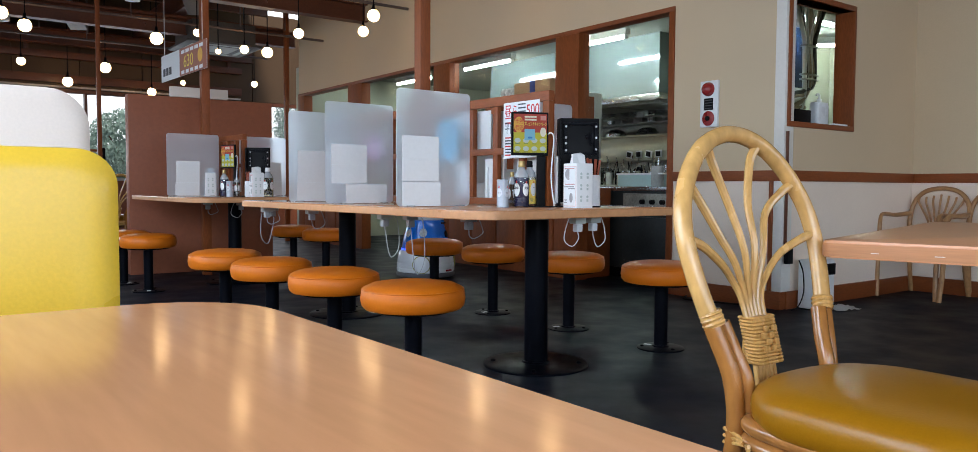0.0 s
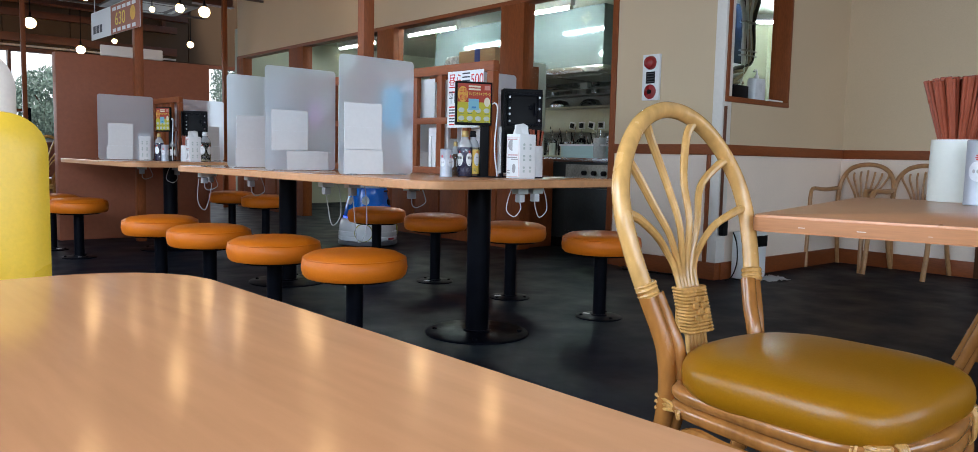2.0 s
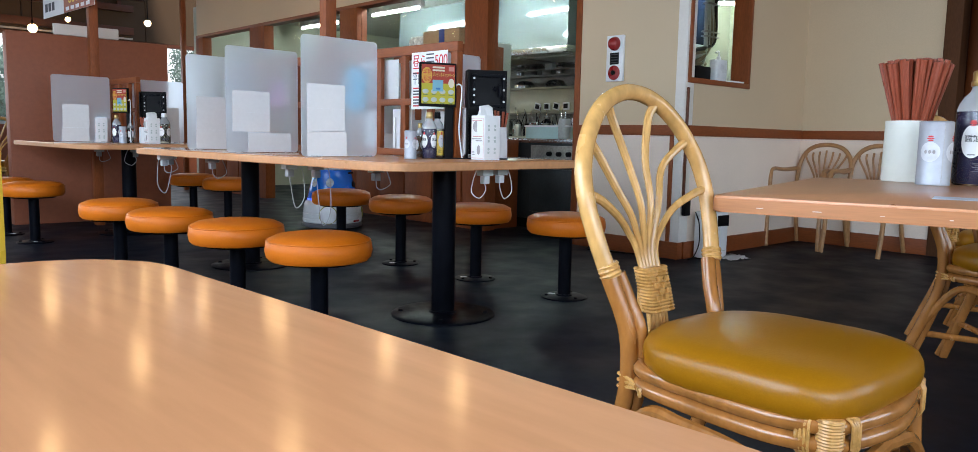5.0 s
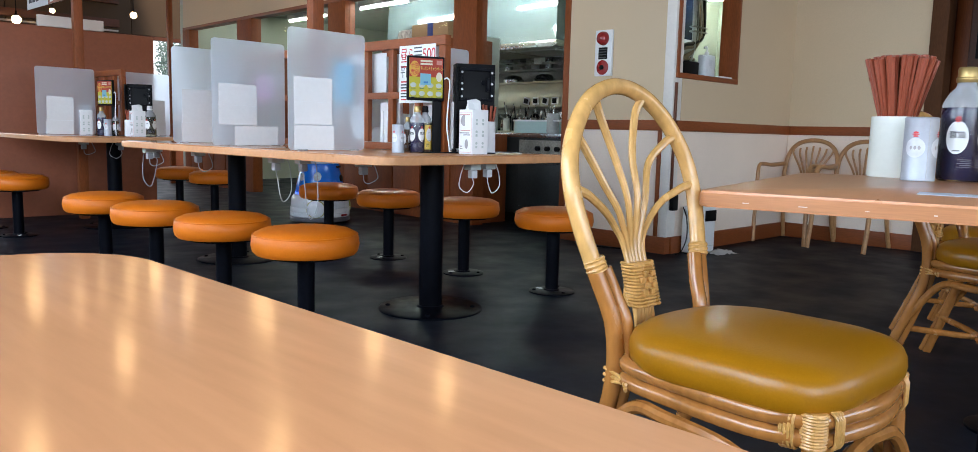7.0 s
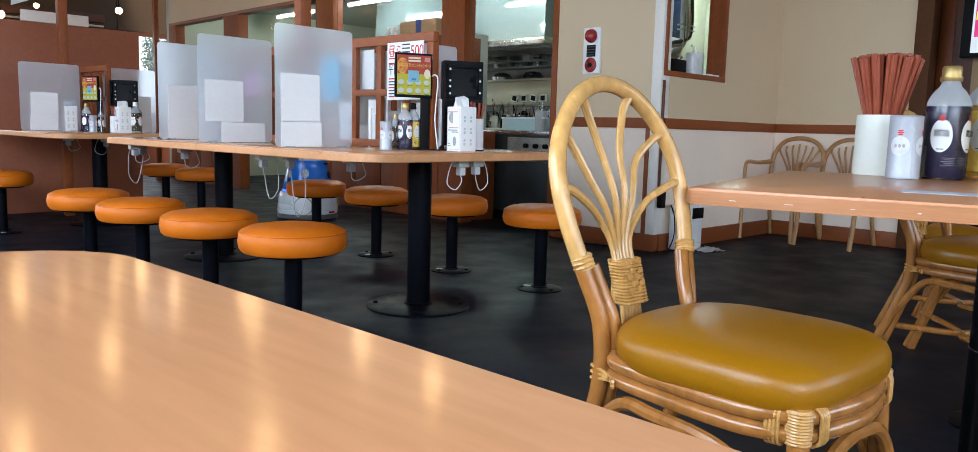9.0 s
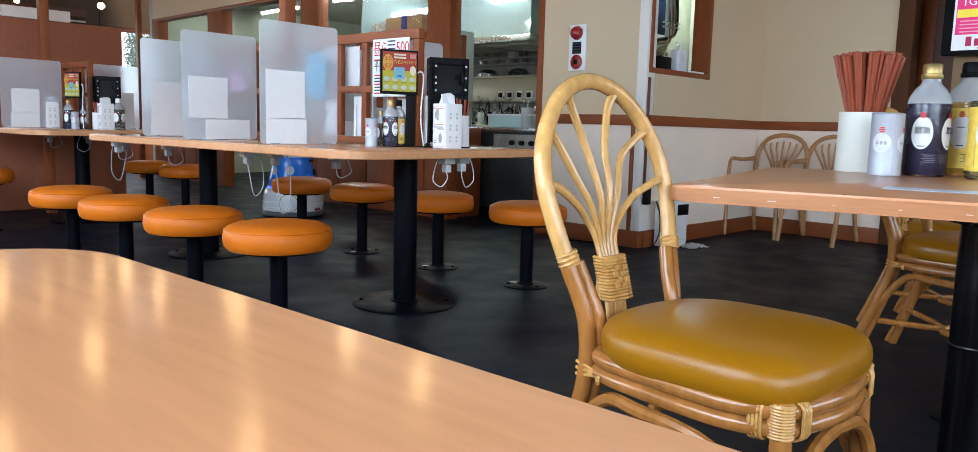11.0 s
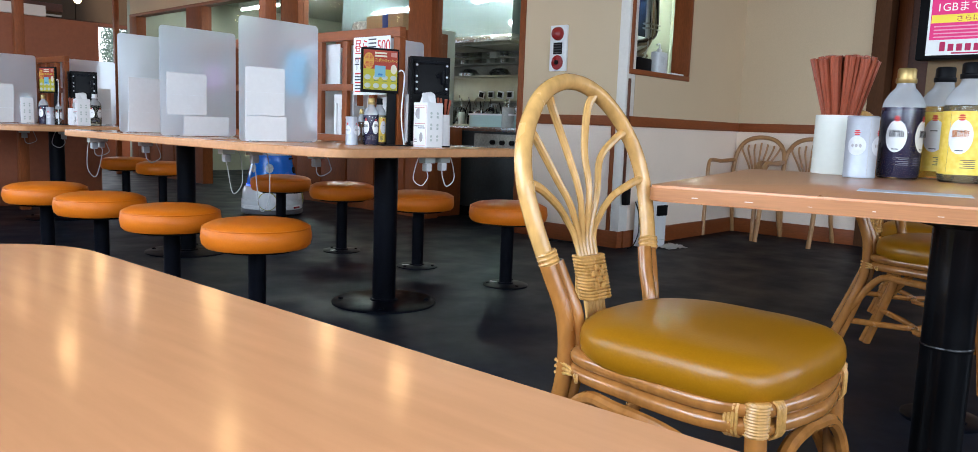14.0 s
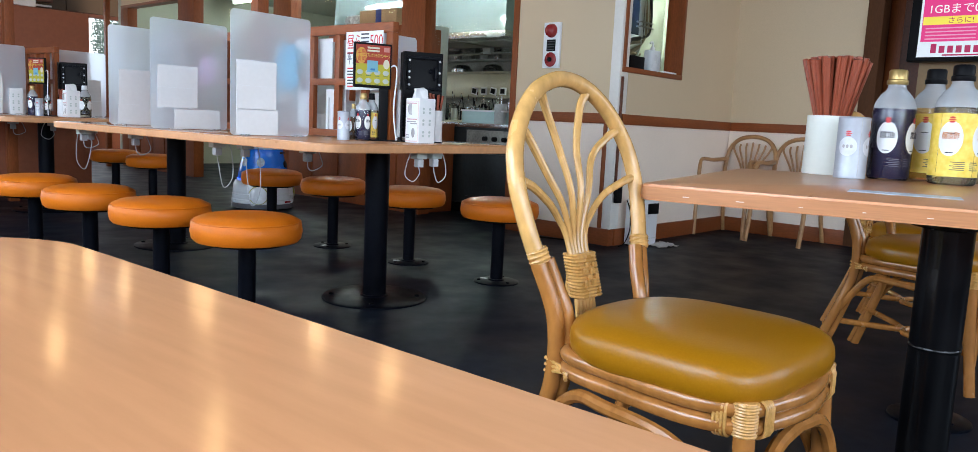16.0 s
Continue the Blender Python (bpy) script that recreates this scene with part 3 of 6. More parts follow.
cab = thing("work_counter", pose(0, 0, 0.035), "black and stainless work counter inside the kitchen doorway", "counter")
part("counter_body", boxed(4.95, 5.45, 3.95, 5.0, 0.05, 0.72, 0.006), OVEN, cab)
part("counter_top", boxed(4.93, 5.47, 3.93, 5.02, 0.72, 0.76, 0.006), STEEL, cab)
part("oven_door", boxed(4.925, 4.949, 4.05, 4.70, 0.12, 0.50, 0.006), OVEN, cab)
part("handle", swept([(4.925, 4.12, 0.53), (4.90, 4.13, 0.53), (4.90, 4.62, 0.53), (4.925, 4.63, 0.53)], 0.008, seg=8, n=3), STEEL, cab)
part("control_panel", boxed(4.93, 4.949, 4.05, 4.70, 0.56, 0.70, 0.004), STEEL_D, cab)
for i in range(3):
    part("knob", turned([(0.022, 0), (0.02, 0.03), (0.012, 0.034)], seg=14), BLACKPL, cab).matrix_local = pose(4.93, 4.25 + i * 0.11, 0.63, 0, -90, 0)
part("base", boxed(4.97, 5.43, 3.97, 4.98, -0.034, 0.05), BLACKPL, cab)
solo("side_board", boxed(4.60, 4.92, 4.84, 5.04, 0, 0.78, 0.006), TIMBER, "red-brown wooden side board beside the kitchen doorway", "side board")


def tub(x, y, z, w, d, h, label, material):
    t = thing("plastic_tub", pose(x, y, z), label, "tub", "tubs in the kitchen")
    part("tub_body", slab(rounded(-w / 2, w / 2, -d / 2, d / 2, 0.03), 0, h, 0.005), material, t)
    part("rim", slab(rounded(-w / 2 - 0.012, w / 2 + 0.012, -d / 2 - 0.012, d / 2 + 0.012, 0.035), h, h + 0.014, 0.004), WHITEPL, t)


TEAL = mat("pale_teal_plastic", (0.42, 0.60, 0.58), 0.35, vary=0.06)
tub(5.2, 4.62, 0.796, 0.36, 0.5, 0.10, "shallow pale teal food tub on the work counter", TEAL)
tub(5.25, 4.12, 0.796, 0.30, 0.22, 0.28, "tall white food tub on the work counter", WHITEPL)
jar = thing("glass_jug", pose(5.05, 4.42, 0.796), "clear jug with ladles in it", "jug")
part("jug_body", turned([(0.05, 0), (0.055, 0.01), (0.055, 0.17), (0.05, 0.17), (0.048, 0.012)], seg=24), mat("milky_jug", (0.45, 0.47, 0.45), 0.25), jar)
for i in range(3):
    part("ladle", swept([(0.01 * i, 0.01, 0.02), (0.01 + 0.02 * i, 0.02 * i, 0.24)], 0.004, n=0, seg=6), STEEL, jar)
for i in range(7):
    u = thing("kitchen_tool", pose(7.25, 6.1 + i * 0.09, 1.10), "steel ladle hanging from the splashback rail", "ladle", "hanging ladles")
    part("shaft", swept([(0, 0, 0), (-0.01, 0, -0.12), (-0.02, 0, -0.25)], 0.005, seg=6), STEEL, u)
    part("bowl", turned([(0.01, -0.29), (0.035, -0.275), (0.04, -0.25), (0.036, -0.25), (0.01, -0.28)], seg=14), STEEL, u)
for i in range(4):
    gg = thing("gas_gauge", pose(7.276, 6.35 + i * 0.16, 1.20, 12 * (i % 2), 0, 0), "small white gas gauge on the range front", "gauge", "gas gauges")
    part("gauge_case", boxed(-0.02, 0.0, -0.05, 0.05, -0.045, 0.045, 0.006), WHITEPL, gg)
    part("gauge_face", boxed(-0.024, -0.0205, -0.034, 0.034, -0.03, 0.03, 0.004), BLACKPL, gg)
for i in range(9):
    rr = random.Random(40 + i)
    h = rr.uniform(0.10, 0.2)
    jj = thing("steel_canister", pose(6.88 + 0.09 * (i % 2), 5.55 + 0.27 * i, 0.8205), "small steel seasoning canister on the range", "canister", "canisters")
    part("canister_body", turned([(0.05, 0), (0.055, 0.005), (0.055, h), (0.05, h + 0.004)], seg=18), STEEL_O if i % 3 else GREYPANEL, jj)
    part("spoon", swept([(0.02, 0, h), (0.05, 0.03 * (i % 3 - 1), h + 0.14)], 0.005, n=0, seg=6), STEEL, jj)
solo("wall_kitchen_inner", boxed(5.92, 8.6, 4.95, 5.0, 0, 2.449), GREENWALL, "pale green inner kitchen wall behind the pipes", "wall", kind="structure")
pipe = thing("gas_pipe", pose(0, 0, 0), "dark gas pipe with a valve under the hood", "pipe")
part("pipe_run", swept([(7.3, 5.6, 1.56), (7.3, 6.0, 1.56), (7.3, 6.3, 1.66), (7.3, 7.4, 1.66)], 0.014, seg=8), STEEL_D, pipe)
part("valve", boxed(7.26, 7.34, 6.6, 6.72, 1.66, 1.75, 0.01), GREYPANEL, pipe)
CLUTTER = random.Random(77)
for i in range(16):
    y, h = 6.02 + i * 0.10, CLUTTER.uniform(0.07, 0.17)
    u = thing("kitchen_tool", pose(6.80 + CLUTTER.uniform(-0.03, 0.05), y, 0.8205), "steel scoop standing in a small tin on the range", "scoop", "scoops on the range")
    part("tin", turned([(0.035, 0), (0.038, 0.004), (0.038, h), (0.034, h), (0.033, 0.008)], seg=14), (STEEL, STEEL_O, BLACKPL, GREYPANEL)[i % 4], u)
    for k in range(2):
        a, b = CLUTTER.uniform(-0.07, 0.07), CLUTTER.uniform(-0.07, 0.07)
        part("handle", swept([(0, 0, 0.012), (a, b, h + CLUTTER.uniform(0.10, 0.20))], 0.006, n=0, seg=6), STEEL if k else BLACKPL, u)
for i in range(6):
    p = thing("frying_pan", pose(7.262, 6.12 + i * 0.26, 1.05), "dark frying pan hanging under the shelf", "pan", "hanging pans")
    part("pan_body", turned([(0.085, 0), (0.105, 0.03), (0.10, 0.03), (0.08, 0.006)], seg=20), (STEEL_D, STEEL, BLACK)[i % 3], p).matrix_local = pose(-0.002, 0, -0.11, 0, -90, 0)
    part("handle", swept([(-0.012, 0, -0.005), (-0.015, 0.01, 0.03), (-0.008, 0.02, 0.10)], 0.008, seg=6), STEEL, p)
for i in range(7):
    b = thing("sauce_tin", pose(7.55, 6.0 + i * 0.24, 1.621), "small tin on the upper kitchen shelf", "tin", "tins on the shelf")
    part("tin_body", turned([(0.05, 0), (0.055, 0.006), (0.055, 0.08 + 0.02 * (i % 2)), (0.04, 0.09 + 0.02 * (i % 2))], seg=16), (STEEL, GREYPANEL, STEEL_D)[i % 3], b)
# boxes on top of the cupboards behind the lattice
bx = thing("cardboard_box", pose(5.0, 6.2, 0.15), "brown cardboard box with a blue band", "box")
st = thing("stock_cupboard", pose(5.1, 6.0, 0), "tall brown stock cupboard inside the kitchen", "cupboard")
part("cupboard_body", boxed(-0.2, 0.25, -0.5, 0.7, 0, 1.67, 0.008), TIMBER, st)
part("cupboard_door", boxed(-0.22, -0.202, -0.48, 0.09, 0.08, 1.48, 0.005), TIMBER, st)
part("cupboard_door", boxed(-0.22, -0.202, 0.11, 0.68, 0.08, 1.48, 0.005), TIMBER, st)
part("box_body", boxed(-0.1, 0.22, -0.55, 0.0, 1.521, 1.68, 0.006), CARD, bx)
part("band", boxed(-0.104, 0.224, -0.33, -0.25, 1.522, 1.684, 0.002), mat("blue_tape", (0.03, 0.06, 0.25), 0.4), bx)
solo("plastic_bag", slab(rounded(-0.14, 0.14, -0.22, 0.22, 0.09), 0, 0.13, 0.04), mat("clear_film_bag", (0.45, 0.48, 0.47), 0.25, vary=0.5, scale=18, grain=40, bump=0.6), "crumpled clear plastic bag on the boxes", "bag", m=pose(5.1, 6.35, 1.676))
# window-side corner of the kitchen
sp = thing("soap_pump", pose(5.09, KY + 0.14, WZ0 + 0.001), "white pump bottle on the window sill", "bottle")
part("bottle_body", slab(rounded(-0.075, 0.075, -0.035, 0.035, 0.02), 0, 0.165, 0.02), mat("milky_white_plastic", (0.72, 0.76, 0.80), 0.3, vary=0.03), sp)
part("collar", turned([(0.016, 0.17), (0.016, 0.19), (0.007, 0.192), (0.007, 0.22)], seg=14), WHITEPL, sp)
part("pump_head", swept([(0, 0, 0.222), (-0.015, 0, 0.226), (-0.04, 0, 0.215)], 0.007, seg=8), WHITEPL, sp)
solo("card_reader", boxed(4.80, 4.995, KY + 0.14, KY + 0.20, WZ0 + 0.001, WZ0 + 0.11, 0.01), BLACKPL, "black box on the window sill", "device")
solo("green_pack", boxed(4.68, 4.76, KY + 0.15, KY + 0.20, WZ0 + 0.001, WZ0 + 0.06, 0.006), mat("green_pack", (0.10, 0.42, 0.05), 0.5), "small green pack on the window sill", "pack")
solo("sill_strip", boxed(5.08, 5.27, KY + 0.02, KY + 0.06, WZ0 + 0.001, WZ0 + 0.016, 0.004), WHITEPL, "white plastic strip on the window sill", "strip")
bun = thing("pipe_bundle", pose(0, 3.7, 0), "bundle of lagged brown and grey pipes bending along the kitchen wall", "pipes")
LAG = mat("lagged_pipe", (0.30, 0.25, 0.17), 0.6, vary=0.35, scale=10)
LAG_D = mat("dark_rubber_hose", (0.03, 0.025, 0.02), 0.5, vary=0.3)
for i in range(7):
    o, f = 0.026 * (i - 3), 0.07 * (i - 3)
    part("pipe_line", swept([(5.70, 0.02 * (i % 3), 1.30 + o * 1.6), (5.86, 0.02 * (i % 3), 1.45 + o * 1.4), (6.02 + o * 0.3, 0, 1.53 + o), (6.11 + o * 0.8, 0, 1.63 + o * 0.4), (6.12 + o, 0, 1.80), (6.11 + o, 0.02 * (i % 2), 2.02), (6.11 + o + f * 0.35, 0, 2.2), (6.11 + o + f, 0, 2.449)], 0.013 if i % 3 else 0.019, seg=8), LAG_D if i in (1, 6) else LAG if i % 2 else GREYPANEL, bun)
for z in (1.70, 1.74, 1.98):
    part("clamp", boxed(6.01, 6.22, -0.03, 0.03, z, z + 0.014, 0.004), STEEL_D, bun)
for z in (1.44, 1.54):
    part("side_pipe", swept([(5.6, 0, z), (5.8, 0, z + 0.02), (6.06, 0, z + 0.03)], 0.015, seg=8), LAG, bun)
wp = thing("glossy_panel", pose(6.86, 4.3, 1.74), "dark glossy panel on a pale stand inside the kitchen", "panel")
part("panel", boxed(-0.22, 0.17, 0, 0.04, 0.02, 0.60, 0.008), mat("dark_blue_panel", (0.01, 0.02, 0.05), 0.12), wp)
part("ledge", boxed(-0.24, 0.19, -0.02, 0.06, -0.02, 0.019, 0.004), GREYPANEL, wp)
part("stand", boxed(-0.20, 0.15, 0.0, 0.04, -1.74, -0.021, 0.004), GREYPANEL, wp)

# ---- open ceiling: beams, braces, conduits, posts ----
for i, y in enumerate((4.2, 6.4, 8.6, 10.8, 12.6)):
    b = thing("ceiling_beam", pose(0, y, 0), "brown painted steel beam across the open ceiling", "beam", "cross beams", "structure")
    z = 2.78
    part("bottom_flange", boxed(-3.2, KX - 0.002, -0.075, 0.075, z, z + 0.014), STEELBEAM, b)
    part("top_flange", boxed(-3.2, KX - 0.002, -0.075, 0.075, z + 0.20, z + 0.214), STEELBEAM, b)
    part("web", boxed(-3.2, KX - 0.002, -0.005, 0.005, z + 0.014, z + 0.20), STEELBEAM, b)
for x in (-1.0, 0.9, 2.8):
    b = thing("ceiling_girder", pose(x, 0, 0), "brown painted girder along the open ceiling", "beam", "long girders", "structure")
    part("web", boxed(-0.04, 0.04, -3.4, 13.1, 3.05, 3.30, 0.006), STEELBEAM, b)
    part("flange", boxed(-0.08, 0.08, -3.4, 13.1, 3.0, 3.05, 0.006), STEELBEAM, b)
for i in range(9):
    y = -2.5 + i * 1.8
    solo("purlin", boxed(-3.2, KX - 0.002, y - 0.04, y + 0.04, 3.42, 3.56, 0.005), STEELBEAM, "brown roof purlin under the deck", "beam", "purlins", "structure")
for i, (x, y) in enumerate(((-0.2, 6.4), (1.7, 6.4), (1.2, 8.6), (3.2, 8.6), (0.3, 10.8), (2.4, 10.8))):
    solo("diagonal_brace", swept([(x, y, 2.86), (x + 0.75, y + 1.1, 3.38)], 0.035, n=0, seg=8), STEELBEAM if i % 2 else CONDUIT, "slanting roof brace between the beams", "brace", "roof braces", "structure")
for i, (y, z) in enumerate(((7.4, 2.72), (9.6, 2.70), (11.6, 2.72))):
    solo("conduit", swept([(-3.0, y, z), (0, y, z + 0.005), (KX - 0.1, y, z)], 0.016, n=3, seg=8), CONDUIT, "thin grey conduit under the beams", "conduit", "conduits", "structure")
for i in range(5):
    y = 7.1 + i * 1.15
    solo("lamp_track", boxed(-1.5, KX - 0.2, y - 0.02, y + 0.02, 2.95, 2.985, 0.004), STEELBEAM, "dark lamp track under the ceiling", "track", "lamp tracks", "structure")
ac = thing("ceiling_air_conditioner", pose(3.35, 10.9, 2.66), "dusty grey ceiling air conditioner cassette", "air conditioner")
DUSTY = mat("dusty_grey_case", (0.075, 0.065, 0.058), 0.5, vary=0.2)
part("panel", slab(rounded(-0.5, 0.5, -0.5, 0.5, 0.04), 0, 0.03, 0.008), DUSTY, ac)
part("grille", boxed(-0.25, 0.25, -0.25, 0.25, -0.006, 0.0, 0.003), GREYPANEL, ac)
for s in (-1, 1):
    part("louver", boxed(-0.3, 0.3, s * 0.36 - 0.03, s * 0.36 + 0.03, -0.008, 0, 0.003), GREYPANEL, ac)
    part("louver", boxed(s * 0.36 - 0.03, s * 0.36 + 0.03, -0.3, 0.3, -0.008, 0, 0.003), GREYPANEL, ac)
part("case", boxed(-0.42, 0.42, -0.42, 0.42, 0.03, 0.3, 0.01), DUSTY, ac)
for s in (-0.4, 0.4):
    part("hanger", swept([(s, 0, 0.3), (s, 0, 1.15)], 0.006, n=0, seg=6), DUCT, ac)


for x, y in ((1.75, 8.3), (3.0, 7.2), (0.8, 10.2)):
    sp_ = thing("ceiling_spot", pose(x, y, 2.60), "white cylinder ceiling speaker under the beams", "speaker", "ceiling speakers")
    part("can", turned([(0.07, 0), (0.075, 0.01), (0.075, 0.06), (0.06, 0.075)], seg=24), WHITEPL, sp_)
    part("grille", turned([(0.055, -0.004), (0.06, 0.0)], seg=20), GREYPANEL, sp_)
    part("stem", swept([(0, 0, 0.075), (0, 0, TOP - 2.603)], 0.008, n=0, seg=6), CONDUIT, sp_)
for i in range(10):
    rr = random.Random(90 + i)
    x, y = rr.uniform(0.6, 4.2), rr.uniform(7.0, 12.5)
    solo("hanger_rod", swept([(x, y, 2.80), (x, y, TOP - 0.002)], 0.007, n=0, seg=6), CONDUIT, "thin hanger rod from the roof deck", "rod", "hanger rods", "structure")
for x0, y0 in ((0.9, 7.6), (2.6, 9.4), (1.6, 11.3)):
    solo("duct_panel", boxed(-0.45, 0.45, -0.11, 0.11, -0.02, 0.02, 0.005), mat("pale_duct_board", (0.20, 0.19, 0.18), 0.5), "pale slanting insulation board under the roof", "board", "roof boards", "structure", pose(x0, y0, 3.05, 0, 24, 62))


def hall_post(x, y, w, z0, label):
    solo("timber_post", boxed(x - w / 2, x + w / 2, y - w / 2, y + w / 2, z0, TOP - 0.002, 0.004), TIMBER, label, "post", "hall posts", "structure")


# ---- hanging globe lamps ----
def globe_lamp(x, y, z, d):
    g = thing("globe_pendant", pose(x, y, z), "lit round milk-glass pendant lamp on a dark cord, real or added", "lamp", "pendant lamps")
    r = d / 2
    part("globe", turned([(r * math.sin(math.pi * k / 14), -r * math.cos(math.pi * k / 14)) for k in range(1, 14)], seg=20), GLOBE, g, "glowing warm white globe")
    part("cap", turned([(r * 0.5, r * 0.84), (r * 0.5, r * 1.05), (r * 0.22, r * 1.35), (r * 0.2, r * 1.9)], seg=14), BLACK, g)
    part("cord", swept([(0, 0, r * 1.8), (0, 0, TOP - z - 0.003)], 0.006, n=0, seg=6), BLACK, g)
    return g


# the last four, at height 2.6, are added lamps out of view
for x, y, z, d in ((3.615, 6.79, 2.444, 0.16), (3.89, 7.54, 2.444, 0.15), (2.22, 9.35, 2.444, 0.19), (3.385, 8.08, 2.444, 0.15), (3.55, 9.46, 2.444, 0.18),
                   (3.25, 9.43, 2.444, 0.14), (0.944, 9.44, 2.444, 0.18), (2.18, 12.1, 2.444, 0.2), (1.78, 12.65, 2.27, 0.19), (2.92, 12.65, 2.21, 0.17),
                   (1.16, 12.18, 2.444, 0.15), (2.49, 8.72, 2.444, 0.11), (3.04, 9.77, 2.444, 0.09), (4.25, 11.9, 2.36, 0.13), (3.37, 12.6, 2.38, 0.10),
                   (0.69, 8.88, 2.444, 0.17), (2.19, 3.98, 2.444, 0.17), (3.60, 4.10, 2.444, 0.17), (2.12, 6.31, 2.444, 0.17), (3.83, 5.31, 2.444, 0.17), (1.2, 5.2, 2.6, 0.16), (-0.6, 3.4, 2.6, 0.16), (1.0, 2.4, 2.6, 0.16), (-0.8, 0.8, 2.6, 0.16)):
    globe_lamp(x, y, z, d * 0.74)

# ---- counters with fixed stools ----
CNT = pose(2.19, 2.60, 0, 0, 0, 2.4)      # the near counter: its own y runs along it
CTOP = 0.698
FARC = pose(2.07, 6.10, 0, 0, 0, 2.4)


def pedestal(parent, x, y, h, r=0.052, plate=0.23, paint=BLACK, joint=0.0):
    col = part("pedestal_column", turned([(r, 0.012), (r, h - 0.02), (r * 1.5, h - 0.015), (r * 1.5, h)], seg=32, cx=x, cy=y), paint, parent)
    if joint:
        part("joint_ring", turned([(r + 0.0005, joint - 0.004), (r + 0.0018, joint - 0.001), (r + 0.0018, joint + 0.001), (r + 0.0005, joint + 0.004)], seg=32, cx=x, cy=y), paint, col)
    p = part("floor_plate", turned([(plate, 0), (plate, 0.007), (plate - 0.008, 0.011), (r + 0.012, 0.013), (r + 0.006, 0.02)], seg=48, cx=x, cy=y), BLACK, parent)
    for k in range(4):
        a = radians(45 + 90 * k)
        part("bolt", turned([(0.011, 0.011), (0.011, 0.017), (0.006, 0.02)], seg=8, cx=x + (plate - 0.04) * math.cos(a), cy=y + (plate - 0.04) * math.sin(a)), BLACK, p)


def counter(m, y0, y1, half, poles, label):
    c = thing("counter_table", m, label, "table", "island counters")
    part("tabletop", slab(rounded(-half, half, y0, y1, 0.10, 8), CTOP - 0.034, CTOP, 0.004), LAMINATE, c)
    part("edge_band", slab(rounded(-half - 0.002, half + 0.002, y0 - 0.002, y1 + 0.002, 0.102, 8), CTOP - 0.031, CTOP - 0.005), EDGE, c, "worn light edge band")
    for y in poles:
        pedestal(c, 0, y, CTOP - 0.034)
    return c


counter(CNT, -0.37, 1.96, 0.595, (0.0, 1.72), "long orange-beech laminate counter on black pedestals")
counter(FARC, -0.75, 0.95, 0.595, (0.15,), "further orange-beech laminate counter on a black pedestal")


def stool_proto():
    s = thing("fixed_stool", pose(0, 0, 0), "round orange vinyl stool on a black floor column", "stool", "fixed counter stools")
    R = 0.190
    part("seat", turned([(R - 0.03, 0.325), (R - 0.008, 0.328), (R + 0.003, 0.34), (R + 0.008, 0.365), (R + 0.004, 0.395), (R - 0.006, 0.408), (R - 0.03, 0.419), (R - 0.07, 0.425), (0.05, 0.429), (0.001, 0.43)], seg=44), ORANGE, s)
    piping = bmesh.new()
    sweep(piping, [((R + 0.001) * math.cos(2 * math.pi * k / 40), (R + 0.001) * math.sin(2 * math.pi * k / 40), 0.401) for k in range(41)], 0.0028, seg=6, n=0)
    part("piping", piping, ORANGE, s)
    part("seat_plate", turned([(0.10, 0.313), (0.14, 0.315), (0.14, 0.326)], seg=28), BLACK, s)
    part("column", turned([(0.033, 0.01), (0.033, 0.305), (0.05, 0.314)], seg=24), BLACK, s)
    p = part("floor_plate", turned([(0.115, 0), (0.115, 0.006), (0.108, 0.009), (0.042, 0.011), (0.038, 0.018)], seg=36), BLACK, s)
    part("tag", boxed(0.05, 0.085, -0.012, 0.012, 0.0115, 0.0125), PAPER, p, "small white paper tag")
    for k in range(3):
        a = radians(30 + 120 * k)
        part("bolt", turned([(0.009, 0.009), (0.009, 0.015), (0.004, 0.017)], seg=8, cx=0.09 * math.cos(a), cy=0.09 * math.sin(a)), BLACK, p)
    return s


STOOLS = ((1.50, 2.50), (1.455, 3.09), (1.41, 3.71), (1.38, 4.34), (2.91, 2.51), (2.895, 3.16), (2.87, 3.83), (2.84, 4.46),
          (1.36, 6.06), (1.30, 6.62), (2.78, 6.08), (2.755, 6.72))
proto = stool_proto()
proto.matrix_world = pose(*STOOLS[0], 0, 0, 0, 10)
for i, (x, y) in enumerate(STOOLS[1:]):
    copy_thing(proto, pose(x, y, 0, 0, 0, 37 * i))


# ---- things on the counters ----
def divider(m, x0, x1, y, h, papers, label="frosted acrylic divider board with blank paper notices"):
    d = thing("divider_board", m @ pose(0, y, CTOP), label, "divider", "frosted dividers")
    bm = slab(rounded(x0, x1, 0.003, h, 0.018), -0.002, 0.002)
    bm.transform(pose(0, 0, 0, 90))
    part("board", bm, FROST, d)
    for i, (a, b, z0, z1) in enumerate(papers):
        part("notice_sheet", boxed(a, b, -0.0046, -0.0030, z0, z1), PAPER, d)
    for s in (x0 + 0.06, x1 - 0.06):
        part("foot", boxed(s - 0.02, s + 0.02, -0.02, 0.02, 0.0005, 0.006, 0.002), clear("clear_foot", (0.9, 0.9, 0.92), 0.2, 0.8), d)
    return d


